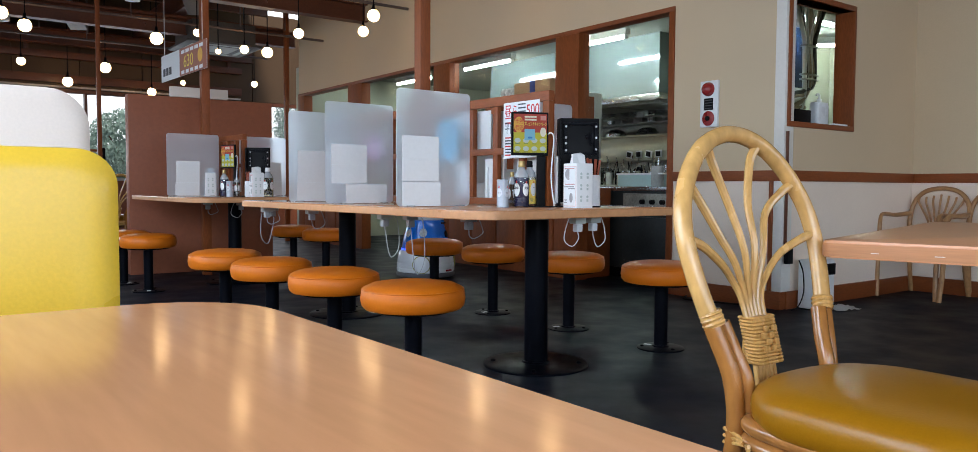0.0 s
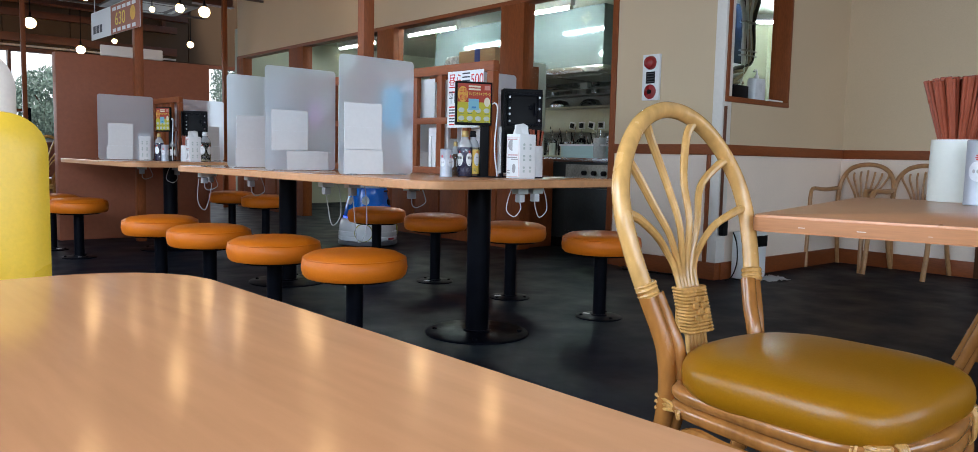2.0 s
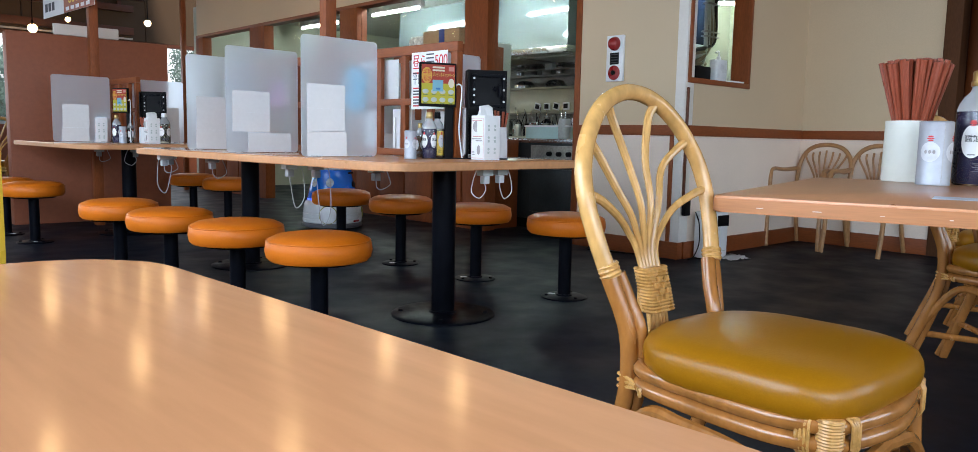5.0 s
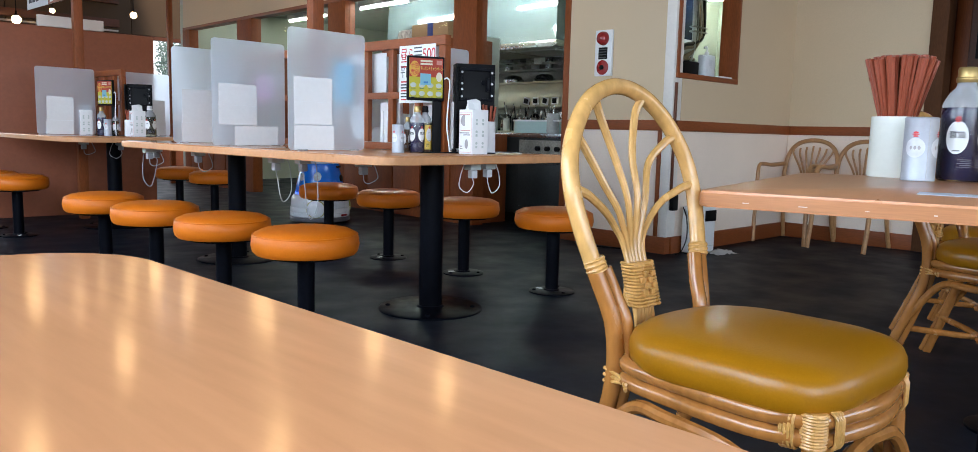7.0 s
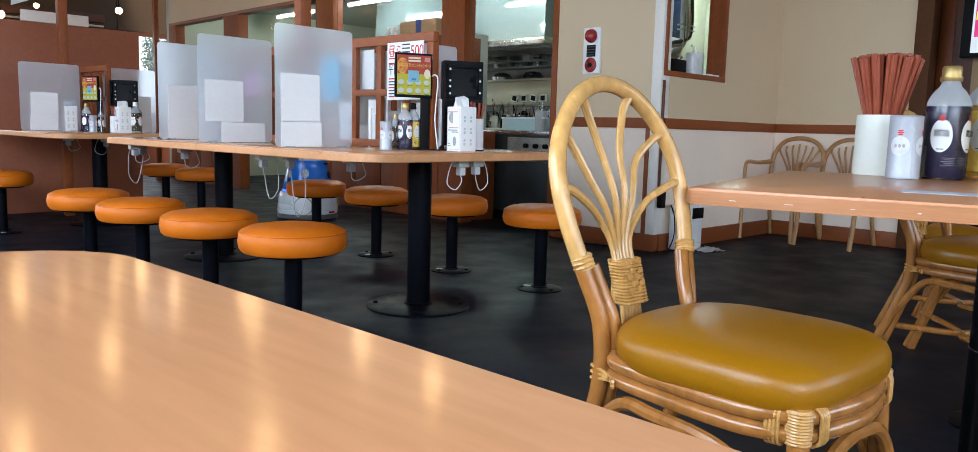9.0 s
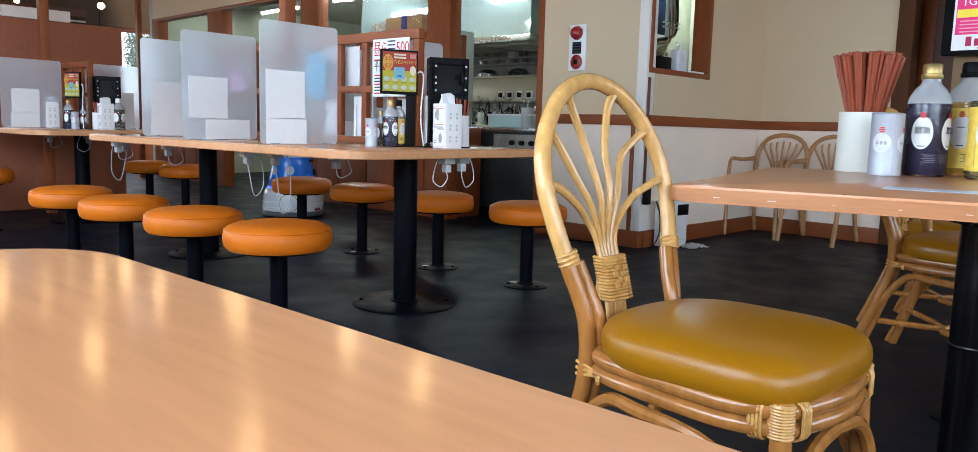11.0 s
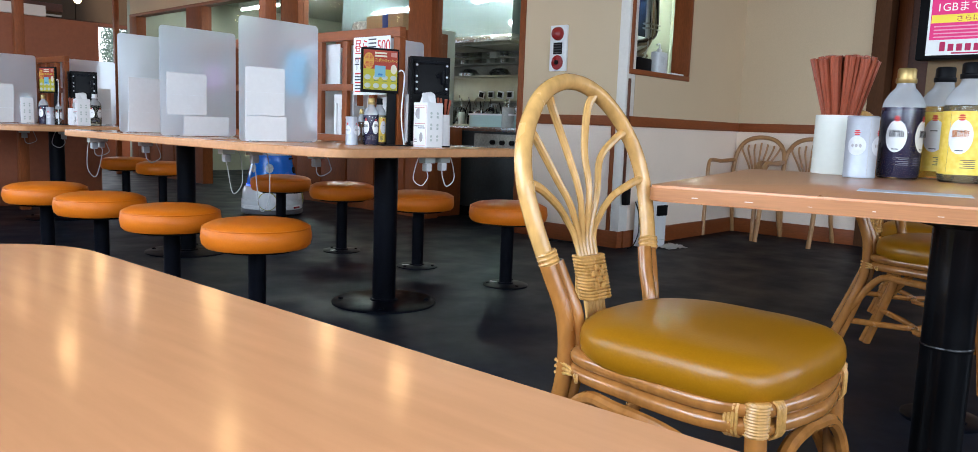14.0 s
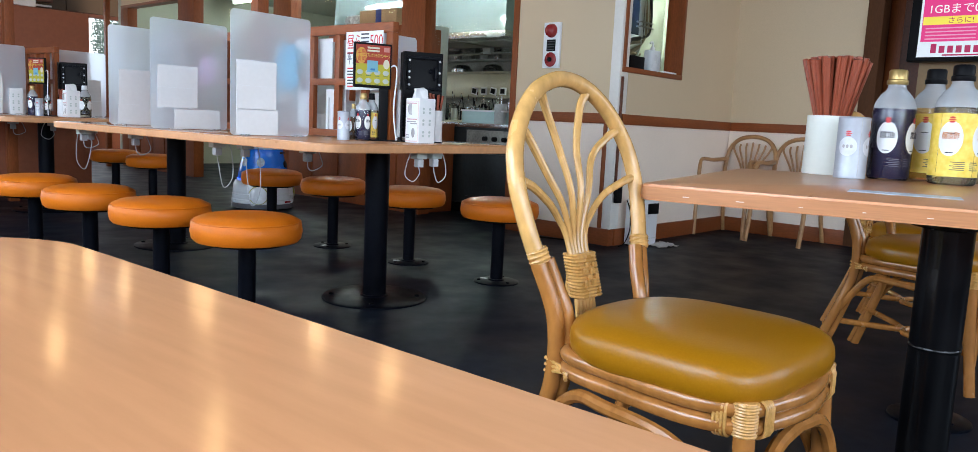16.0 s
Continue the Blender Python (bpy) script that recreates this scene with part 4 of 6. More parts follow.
divider(CNT, -0.575, -0.195, 0.235, 0.495, ((-0.55, -0.355, 0.004, 0.105), (-0.55, -0.365, 0.108, 0.20), (-0.55, -0.365, 0.2005, 0.30)))
divider(CNT, -0.57, -0.19, 0.885, 0.495, ((-0.46, -0.23, 0.004, 0.095), (-0.54, -0.345, 0.10, 0.19), (-0.54, -0.345, 0.1905, 0.29)))
divider(CNT, -0.50, -0.12, 1.45, 0.495, ((-0.455, -0.205, 0.004, 0.105), (-0.45, -0.21, 0.1055, 0.28)))
divider(CNT, 0.083, 0.463, 0.255, 0.495, ((0.25, 0.46, 0.004, 0.105),))
divider(CNT, 0.19, 0.57, 0.885, 0.495, ((0.25, 0.46, 0.004, 0.105),))
divider(FARC, -0.48, -0.07, 0.30, 0.495, ((-0.42, -0.23, 0.004, 0.105), (-0.41, -0.225, 0.107, 0.28)))
divider(FARC, 0.10, 0.508, 0.30, 0.495, ((0.33, 0.47, 0.004, 0.12), (0.33, 0.467, 0.122, 0.285)))


def lattice(m, y0, y1, h, bays, label):
    """Timber grid that divides the two sides of a counter."""
    L = thing("lattice_divider", m @ pose(0, 0, CTOP), label, "divider", "timber lattices")
    t = 0.017
    part("top_rail", boxed(-t, t, y0, y1, h - 0.042, h, 0.003), TIMBER_Y, L)
    part("mid_rail", boxed(-t * 0.8, t * 0.8, y0 + 0.04, y1 - 0.04, h * 0.47, h * 0.47 + 0.03, 0.003), TIMBER_Y, L)
    part("bottom_rail", boxed(-t * 0.8, t * 0.8, y0 + 0.04, y1 - 0.04, 0.003, 0.035, 0.003), TIMBER_Y, L)
    part("end_post", boxed(-t, t, y0, y0 + 0.04, 0, h - 0.043, 0.003), TIMBER, L)
    part("end_post", boxed(-t, t, y1 - 0.04, y1, 0, h - 0.043, 0.003), TIMBER, L)
    for i in range(1, bays):
        y = y0 + (y1 - y0) * i / bays
        part("upright", boxed(-t * 0.7, t * 0.7, y - 0.017, y + 0.017, 0.036, h - 0.043, 0.002), TIMBER, L)
    return L


lattice(CNT, -0.088, 1.93, 0.50, 11, "red-brown timber lattice down the middle of the counter")
lattice(FARC, -0.08, 0.62, 0.49, 4, "red-brown timber lattice on the further counter")


WHITEB = mat("milky_white_sheet", (0.74, 0.74, 0.73), 0.6, vary=0.03)
# white boards that lean on the far side of the lattice
for i, (y, w, h, z) in enumerate(((0.22, 0.16, 0.18, 0.26), (0.42, 0.12, 0.2, 0.25), (0.60, 0.15, 0.21, 0.25), (0.10, 0.13, 0.19, 0.02), (0.33, 0.14, 0.2, 0.02), (0.55, 0.13, 0.19, 0.02), (-0.04, 0.12, 0.2, 0.02))):
    q = thing("notice_card", CNT @ pose(0.028, y, CTOP + z), "white notice card fixed behind the lattice", "card", "notice cards")
    part("card", boxed(0, 0.0015, -w / 2, w / 2, 0, h), WHITEB, q)
for y, z, h, nm, col in ((0.62, 0.21, 0.21, "blue_card_print", (0.0, 0.33, 0.55)), (1.34, 0.24, 0.14, "pink_card_print", (0.50, 0.20, 0.40))):
    q = thing("drink_card", CNT @ pose(-0.03, y, CTOP + z), "bright drink advertising card fixed to the lattice", "card", "drink cards")
    part("card", slab(rounded(-0.075, 0.075, 0, h, 0.04), -0.001, 0.001), mat(nm, col, 0.5), q).matrix_local = pose(0, 0, 0, 90, 0, 90)
# lunch poster on the lattice
ps = thing("lunch_poster", CNT @ face_on(-0.022, 0.205, CTOP + 0.215, -90), "white lunch offer poster with red print", "poster")
part("poster_sheet", boxed(0, 0.24, 0, 0.25, -0.001, 0), PAPER, ps)
lettering("print", "昼ら", 0.07, pose(0.008, 0.182, 0.0006), REDINK, ps, 0.085)
lettering("print", "500", 0.07, pose(0.155, 0.185, 0.0006), REDINK, ps, 0.08)
lettering("print", "平日", 0.06, pose(0.008, 0.115, 0.0006), INK, ps, 0.06)
for i in range(3):
    part("print_bar", boxed(0.10, 0.15, 0.235 - 0.016 * i, 0.241 - 0.016 * i, 0, 0.0008), INK, ps)
part("print_bar", boxed(0.01, 0.23, 0.155, 0.163, 0, 0.0008), REDINK, ps)
for i in range(7):
    part("print_bar", boxed(0.012, 0.05, 0.012 + 0.013 * i, 0.018 + 0.013 * i, 0, 0.0008), INK if i % 3 else REDINK, ps)


def tablet(m):
    """Ordering tablet on a black pole, its picture towards -y of m."""
    t = thing("order_tablet", m, "black ordering tablet with a colourful campaign screen on a stand", "tablet", "order tablets")
    part("stand_pole", boxed(0.034, 0.072, -0.006, 0.010, 0.004, 0.30, 0.003), BLACKPL, t)
    part("stand_foot", slab(rounded(0.0, 0.13, -0.03, 0.08, 0.015), 0, 0.005, 0.001), BLACKPL, t)
    part("case", boxed(-0.085, 0.076, -0.024, -0.007, 0.219, 0.402, 0.004), BLACKPL, t)
    E = 0.30
    sc = part("screen", boxed(-0.077, 0.068, -0.0262, -0.0245, 0.231, 0.393), glow("screen_yellow", (0.62, 0.58, 0.015), E), t, "lit yellow and orange campaign picture")
    part("screen_band", boxed(-0.077, 0.068, -0.0270, -0.0263, 0.316, 0.393), glow("screen_orange", (0.50, 0.035, 0.005), E), sc)
    part("screen_window", boxed(-0.030, 0.016, -0.0278, -0.0271, 0.283, 0.330), glow("screen_blue", (0.22, 0.58, 0.78), E), sc)
    part("screen_button", slab(rounded(-0.016, 0.004, 0.290, 0.298, 0.003), 0, 0.0004), glow("screen_deep_blue", (0.03, 0.25, 0.62), E), sc).matrix_local = pose(0, -0.0279, 0, 90)
    part("screen_badge", turned([(0.022, 0), (0.022, 0.0006)], seg=24, squash=1.5), glow("screen_gold", (0.9, 0.50, 0.05), E), sc).matrix_local = pose(-0.055, -0.0271, 0.348, 90)
    part("screen_badge", turned([(0.013, 0), (0.013, 0.0006)], seg=20, squash=1.5), glow("screen_white", (0.95, 0.9, 0.7), E), sc).matrix_local = pose(0.052, -0.0271, 0.318, 90)
    lettering("screen_print", "プレゼントキャンペーン", 0.018, face_on(-0.032, -0.0282, 0.345), glow("screen_lemon_print", (0.95, 0.80, 0.10), E), sc, 0.098)
    lettering("screen_print", "半熟", 0.026, face_on(-0.072, -0.0282, 0.352), glow("screen_red", (0.5, 0.02, 0.01), 0.5), sc, 0.034)
    lettering("screen_print", "煮卵", 0.026, face_on(-0.072, -0.0282, 0.325), glow("screen_red", (0.5, 0.02, 0.01), 0.5), sc, 0.034)
    for i in range(2):
        part("screen_print", boxed(-0.030, 0.022, -0.0278, -0.0271, 0.366 + 0.012 * i, 0.373 + 0.012 * i), glow("screen_white", (0.95, 0.9, 0.7), E), sc)
    part("screen_print", boxed(0.040, 0.064, -0.0278, -0.0271, 0.368, 0.386), glow("screen_pink_print", (0.75, 0.30, 0.25), E), sc)
    for i in range(4):
        for j in range(2):
            d = part("screen_dish", turned([(0.0135, 0), (0.0125, 0.0006)], seg=14, squash=0.75), glow("screen_dish", (0.62, 0.72, 0.66), E), sc)
            d.matrix_local = pose(-0.060 + 0.037 * i, -0.0263, 0.248 + 0.034 * j, 90)
            part("screen_print", boxed(-0.070 + 0.037 * i, -0.050 + 0.037 * i, -0.0266, -0.0263, 0.2325 + 0.034 * j, 0.2355 + 0.034 * j), glow("screen_green_print", (0.16, 0.30, 0.10), E), sc)
    part("power_cable", swept([(0.075, -0.014, 0.310), (0.092, -0.018, 0.316), (0.102, -0.020, 0.285), (0.092, -0.020, 0.13), (0.104, -0.028, 0.005)], 0.0032, seg=6), WHITEPL, t, "white charging cable")
    return t


def tablet_back(m):
    """Deep black holder: side cheek, raised rim round a recess, spring clips and screws."""
    t = thing("tablet_holder", m, "black tablet holder seen from behind on its stand", "tablet holder", "tablet holders")
    part("back_plate", boxed(-0.088, 0.088, -0.004, 0.008, 0.02, 0.385, 0.004), BLACKPL, t)
    part("side_plate", boxed(-0.096, -0.0885, -0.052, 0.012, 0.0, 0.380, 0.003), BLACKPL, t)
    part("recess_frame", boxed(-0.07, 0.076, -0.020, -0.0045, 0.355, 0.366, 0.002), BLACK, t)
    part("recess_frame", boxed(-0.07, 0.076, -0.020, -0.0045, 0.226, 0.237, 0.002), BLACK, t)
    for x in (-0.07, 0.065):
        part("recess_frame", boxed(x, x + 0.011, -0.020, -0.0045, 0.2375, 0.3545, 0.002), BLACK, t)
    part("latch", boxed(0.048, 0.062, -0.024, -0.0045, 0.27, 0.325, 0.003), BLACK, t)
    part("lens", turned([(0.010, 0), (0.010, 0.004), (0.006, 0.006)], seg=14), BLACK, t).matrix_local = pose(0.034, -0.0045, 0.305, 90)
    for x, zs in ((-0.062, (0.245, 0.275, 0.300, 0.348)), (0.070, (0.250, 0.300, 0.348))):
        for z in zs:
            part("screw", turned([(0.0055, 0), (0.004, 0.003)], seg=10), DUCT, t).matrix_local = pose(x, -0.0203, z, 90)
    part("foot", slab(rounded(-0.09, 0.09, -0.055, 0.05, 0.02), 0, 0.006, 0.001), BLACKPL, t)
    return t


def bottle(m, h, r, liquid, cap, label, fill=0.72, tagc=PAPER, name="sauce_bottle", words="", group="sauce bottles"):
    b = thing(name, m, label, "bottle", group)
    part("glass_body", turned([(r * 0.90, 0), (r * 0.98, 0.006), (r, 0.016), (r, h * 0.60), (r * 0.985, h * 0.645)], seg=28), GLASS, b)
    part("glass_shoulder", turned([(r * 0.985, h * 0.6455), (r * 0.96, h * 0.68), (r * 0.88, h * 0.72), (r * 0.70, h * 0.775), (r * 0.47, h * 0.82), (r * 0.42, h * 0.85), (r * 0.42, h * 0.90)], seg=28), SHOULDER, b, "clear empty shoulder of the bottle")
    k = 0.965
    part("contents", turned([(r * 0.9 * k, 0.004), (r * k, 0.014), (r * k, h * 0.60), (r * 0.985 * k, h * 0.64), (r * 0.98 * k, h * 0.645)], seg=28), liquid, b)
    part("cap", turned([(r * 0.47, h * 0.865), (r * 0.49, h * 0.87), (r * 0.49, h * 0.905), (r * 0.44, h * 0.912), (r * 0.44, h * 0.985), (r * 0.38, h)], seg=20), cap, b)
    def patch(name, a0, a1, z0, z1, lift, material, label=""):
        bm = bmesh.new()
        n = 8
        rows = [[bm.verts.new((r * lift * math.cos(radians(a0 + (a1 - a0) * i / n)), r * lift * math.sin(radians(a0 + (a1 - a0) * i / n)), z)) for i in range(n + 1)] for z in (z0, z1)]
        for i in range(n):
            bm.faces.new((rows[0][i], rows[0][i + 1], rows[1][i + 1], rows[1][i]))
        return part(name, bm, material, b, label)

    def oval(name, rz, wide, zc, tall, lift, material, label=""):
        bm = bmesh.new()
        cols = []
        for i in range(13):
            u = -math.cos(math.pi * i / 12)
            v = tall * math.sqrt(max(0.0, 1 - u * u)) + 1e-5
            cols.append([bm.verts.new((r * lift * math.cos(wide * u), r * lift * math.sin(wide * u), zc + k * v)) for k in (-1, 1)])
        for p, q in zip(cols, cols[1:]):
            bm.faces.new((p[0], q[0], q[1], p[1]))
        part(name, bm, material, b, label).matrix_local = pose(0, 0, 0, 0, 0, rz)
    film = tagc is LABELY
    if film:
        for a in (-215, -125, -35):
            patch("label", a - 44.5, a + 44.5, h * 0.07, h * 0.595, 1.006, LABELY, "yellow patterned label")
    for a in (-143, -63):
        oval("label", a, 0.50, h * 0.385, h * 0.145, 1.012, PAPER, "oval paper label")
        for k in range(3):
            oval("emblem", a, 0.15 - 0.03 * abs(k - 1), h * (0.523 + 0.018 * k), h * 0.0075, 1.02, REDINK)
        if words:
            q = pose(r * 1.016 * math.cos(radians(a)), r * 1.016 * math.sin(radians(a)), h * 0.372, 90, 0, a + 90)
            lettering("print", words, h * 0.068, q @ pose(-r * 0.34, 0.004, 0.0012), mat("orange_print", (0.62, 0.20, 0.02), 0.6) if film else INK, b, r * 0.68)
        for k in range(2):
            patch("print_line", a - 9, a + 9, h * (0.265 + 0.16 * k), h * (0.273 + 0.16 * k), 1.018, INK)
    fine = INK if film else mat("grey_fine_print", (0.16, 0.15, 0.20), 0.6)
    for k in range(5):
        patch("print_line", -138 + 7 * (k % 2), -104, h * (0.125 + 0.016 * k), h * (0.131 + 0.016 * k), 1.010, fine)
        patch("print_line", -92, -62 - 6 * (k % 3), h * (0.125 + 0.016 * k), h * (0.131 + 0.016 * k), 1.010, fine)
    return b


def spice_can(m, h, r, label="silver pepper can with a pale oval label"):
    c = thing("spice_can", m, label, "can", "spice cans")
    part("can_body", turned([(r, 0), (r + 0.001, 0.004), (r, 0.008), (r, h - 0.008), (r + 0.001, h - 0.004), (r - 0.004, h)], seg=28), CAN, c)
    def spot(name, rz, wide, zc, tall, lift, material):
        bm = bmesh.new()
        cols = []
        for i in range(13):
            u = -math.cos(math.pi * i / 12)
            v = tall * math.sqrt(max(0.0, 1 - u * u)) + 1e-5
            cols.append([bm.verts.new((r * lift * math.cos(wide * u), r * lift * math.sin(wide * u), zc + k * v)) for k in (-1, 1)])
        for p, q in zip(cols, cols[1:]):
            bm.faces.new((p[0], q[0], q[1], p[1]))
        part(name, bm, material, c).matrix_local = pose(0, 0, 0, 0, 0, rz)
    for rz in (-140, -50):
        spot("label", rz, 0.60, h * 0.52, h * 0.155, 1.012, mat("grey_white_label", (0.62, 0.63, 0.66), 0.5))
        for k in range(3):
            spot("emblem", rz, 0.22 - 0.05 * abs(k - 1), h * (0.70 + 0.03 * k), h * 0.012, 1.018, REDINK)
        for k in range(3):
            spot("print_mark", rz + 14 * (k - 1), 0.085, h * 0.52, h * 0.030, 1.018, mat("grey_print", (0.35, 0.33, 0.33)))
    part("seam", boxed(-0.0012, 0.0012, -0.0006, 0.0006, 0.006, h - 0.006), DUCT, c).matrix_local = pose(r * 1.004 * math.cos(radians(-95)), r * 1.004 * math.sin(radians(-95)), 0)
    return c


def napkin_box(m):
    n = thing("napkin_box", m, "tall white printed napkin box with paper napkins sticking out", "napkin box", "napkin boxes")
    part("box_body", boxed(-0.043, 0.043, -0.045, 0.045, 0, 0.186, 0.003), PAPER, n)
    for i in range(4):
        bm = slab([(-0.038, 0.178), (0.038, 0.178), (0.037 - 0.003 * i, 0.228 - 0.004 * i), (0.020, 0.234 - 0.005 * i), (-0.036 + 0.003 * i, 0.226 - 0.003 * i)], -0.0035, 0.0035, 0.002)
        bm.transform(pose(0, -0.022 + 0.014 * i, 0, 84 + 4 * i, 0, 12 - 8 * i))
        part("napkin", bm, PAPER, n)
    # one face: framed drawings and small print; the other: two columns of pale icons
    grey = mat("grey_print", (0.42, 0.39, 0.38), 0.7, vary=0.5, scale=60)
    part("print_panel", boxed(-0.0442, -0.0432, -0.041, 0.041, 0.006, 0.174), mat("pale_pink_print", (0.74, 0.55, 0.53), 0.7), n)
    part("print_panel", boxed(-0.0450, -0.0443, -0.038, 0.038, 0.009, 0.171), PAPER, n)
    bm = turned([(0.024, 0), (0.024, 0.0008)], seg=20, squash=0.72)
    part("print_drawing", bm, grey, n).matrix_local = pose(-0.0451, 0.004, 0.140, 34, -90, 0)
    bm = turned([(0.020, 0), (0.020, 0.0008)], seg=20, squash=0.55)
    part("print_drawing", bm, grey, n).matrix_local = pose(-0.0451, -0.010, 0.042, 0, -90, 0)
    for i, (y0, y1, z) in enumerate(((-0.034, 0.030, 0.096), (-0.028, 0.034, 0.086), (-0.034, 0.010, 0.078), (-0.030, 0.034, 0.162), (0.016, 0.034, 0.020), (0.018, 0.034, 0.030))):
        part("print_mark", boxed(-0.0458, -0.0451, y0, y1, z, z + 0.0045), grey if i % 3 else mat("faded_pink_print", (0.62, 0.34, 0.33), 0.7), n)
    icon = mat("green_grey_print", (0.50, 0.55, 0.52), 0.7)
    for i in range(2):
        for j in range(3):
            x, z = -0.020 + 0.034 * i, 0.034 + 0.048 * j
            part("print_icon", turned([(0.0058, 0), (0.0058, 0.0006)], seg=12), icon, n).matrix_local = pose(x, -0.0452, z + 0.012, 90)
            part("print_icon", boxed(x - 0.005, x + 0.005, -0.0458, -0.0452, z - 0.008, z + 0.002), icon, n)
    return n


def chopstick_cup(m, n, h, r, long, seed, label, cupmat=WHITEPL):
    c = thing("chopstick_cup", m, label, "chopstick cup", "chopstick cups")
    part("cup", turned([(r, 0), (r + 0.002, 0.005), (r * 1.0, h), (r * 0.93, h), (r * 0.9, 0.01)], seg=30), cupmat, c)
    rr = random.Random(seed)
    for i in range(n):
        a = 2 * math.pi * i * 0.382 + rr.uniform(-0.2, 0.2)
        q = math.sqrt((i + 0.5) / n)
        b0, b1 = 0.05 * r * q, 0.05 * r * q + 0.66 * r * q * long / h
        bm = bmesh.new()
        L = long * (1 - 0.03 * q * q)
        sweep(bm, [(b0 * math.cos(a), b0 * math.sin(a), 0.012), (b1 * math.cos(a), b1 * math.sin(a), L + rr.uniform(-0.006, 0.006))], (0.0045, 0.0088) if long > 0.3 else (0.0035, 0.0055), n=0, seg=7)
        part("chopstick", bm, CHOP, c)
    return c


Z = CTOP + 0.0005
tablet(CNT @ pose(-0.088, -0.045, Z, 0, 0, -25))
tablet_back(CNT @ pose(0.125, -0.13, Z, 0, 0, -33))
bottle(CNT @ pose(-0.122, -0.035, Z, 0, 0, -30), 0.196, 0.032, SOY, GOLD, "soy sauce bottle with a gold cap and oval label", words="醤油")
bottle(CNT @ pose(-0.062, -0.018, Z, 0, 0, -30), 0.198, 0.029, PALEV, BLACKPL, "vinegar bottle with a black cap and yellow label", tagc=LABELY)
bottle(CNT @ pose(-0.128, 0.02, Z, 0, 0, -30), 0.15, 0.019, CHILLI, GOLD, "small chilli oil bottle with a gold cap")
spice_can(CNT @ pose(-0.205, -0.01, Z, 0, 0, -30), 0.118, 0.025)
napkin_box(CNT @ pose(0.050, -0.200, Z, 0, 0, -6))
chopstick_cup(CNT @ pose(0.178, -0.165, Z), 12, 0.14, 0.03, 0.215, 3, "white cup with red-brown chopsticks on the counter")
for i, (y, h) in enumerate(((0.30, 0.17), (0.34, 0.15), (0.37, 0.18))):
    mb = thing("menu_booklet", CNT @ pose(-0.05, y, Z, 0, 0, 4 * i), "upright white menu booklet behind the lattice bars", "menu", "menus")
    part("booklet", boxed(0.07, 0.19, -0.006, 0.006, 0, h, 0.001), PAPER, mb)

# further counter
tablet(FARC @ pose(-0.105, -0.06, Z, 0, 0, -72))
tablet_back(FARC @ pose(0.095, -0.12, Z, 0, 0, -30))
bottle(FARC @ pose(-0.172, -0.10, Z), 0.205, 0.032, SOY, GOLD, "soy sauce bottle with a gold cap and oval label")
bottle(FARC @ pose(-0.090, -0.14, Z), 0.17, 0.022, PALEV, BLACKPL, "small vinegar bottle with a pale label")
spice_can(FARC @ pose(-0.145, -0.14, Z), 0.122, 0.026)
chopstick_cup(FARC @ pose(-0.010, -0.17, Z), 9, 0.12, 0.027, 0.19, 5, "white cup with red-brown chopsticks on the counter")
napkin_box(FARC @ pose(0.030, -0.235, Z, 0, 0, -4))
bottle(FARC @ pose(0.105, -0.27, Z), 0.225, 0.042, PALEV, WHITEPL, "clear vinegar bottle with a white cap and paper label")
napkin_box(FARC @ pose(-0.135, 0.33, Z, 0, 0, -8))
napkin_box(FARC @ pose(-0.075, 0.46, Z, 0, 0, -8))

# ---- chargers and cables under the counters ----
def charger(m, drop, side, plugmat=None, label="white plug-in charger with its cable loop under the counter"):
    plugmat = plugmat or GREYPL
    c = thing("charger", m, label, "charger", "chargers under the counters")
    part("socket", boxed(-0.03, 0.03, -0.02, 0.02, -0.028, 0, 0.003), GREYPANEL, c)
    part("plug", boxed(-0.016, 0.016, -0.014, 0.014, -0.062, -0.029, 0.005), plugmat, c)
    part("cable_loop", swept([(0, 0, -0.062), (0.005, 0, -0.09), (0.03 * side, 0, -drop), (0.075 * side, 0, -drop * 0.8), (0.07 * side, 0, -0.05), (0.05 * side, 0, -0.005)], 0.0023, seg=6), plugmat, c)
    return c


CU = CTOP - 0.0345
GREYPL = mat("grey_white_plastic", (0.36, 0.36, 0.37), 0.45, vary=0.06)
for x, y, d, s in ((-0.02, -0.27, 0.12, -1), (0.09, -0.25, 0.13, 1), (-0.40, 0.40, 0.27, 1), (-0.46, 0.52, 0.20, 1), (-0.30, 0.10, 0.10, 1), (-0.44, 1.30, 0.11, 1), (-0.40, 1.90, 0.22, -1), (-0.50, 1.75, 0.10, 1)):
    charger(CNT @ pose(x, y, CU), d, s, WHITEPL if y < 0 else None)
for x, y, d, s in ((-0.30, -0.10, 0.1, 1), (-0.12, -0.3, 0.12, -1)):
    charger(FARC @ pose(x, y, CU), d, s)

# ---- posts from the counters up to the roof ----
hall_post(2.135, 3.47, 0.062, CTOP + 0.001, "slim red-brown timber post from the counter up to the roof")
hall_post(2.03, 6.9, 0.068, 0.0, "red-brown timber post beside the partition wall")
hall_post(1.555, 9.0, 0.042, 0.0, "dark timber post in the dining hall")
hall_post(4.21, 10.5, 0.06, 0.0, "dark timber post at the end of the kitchen wall")

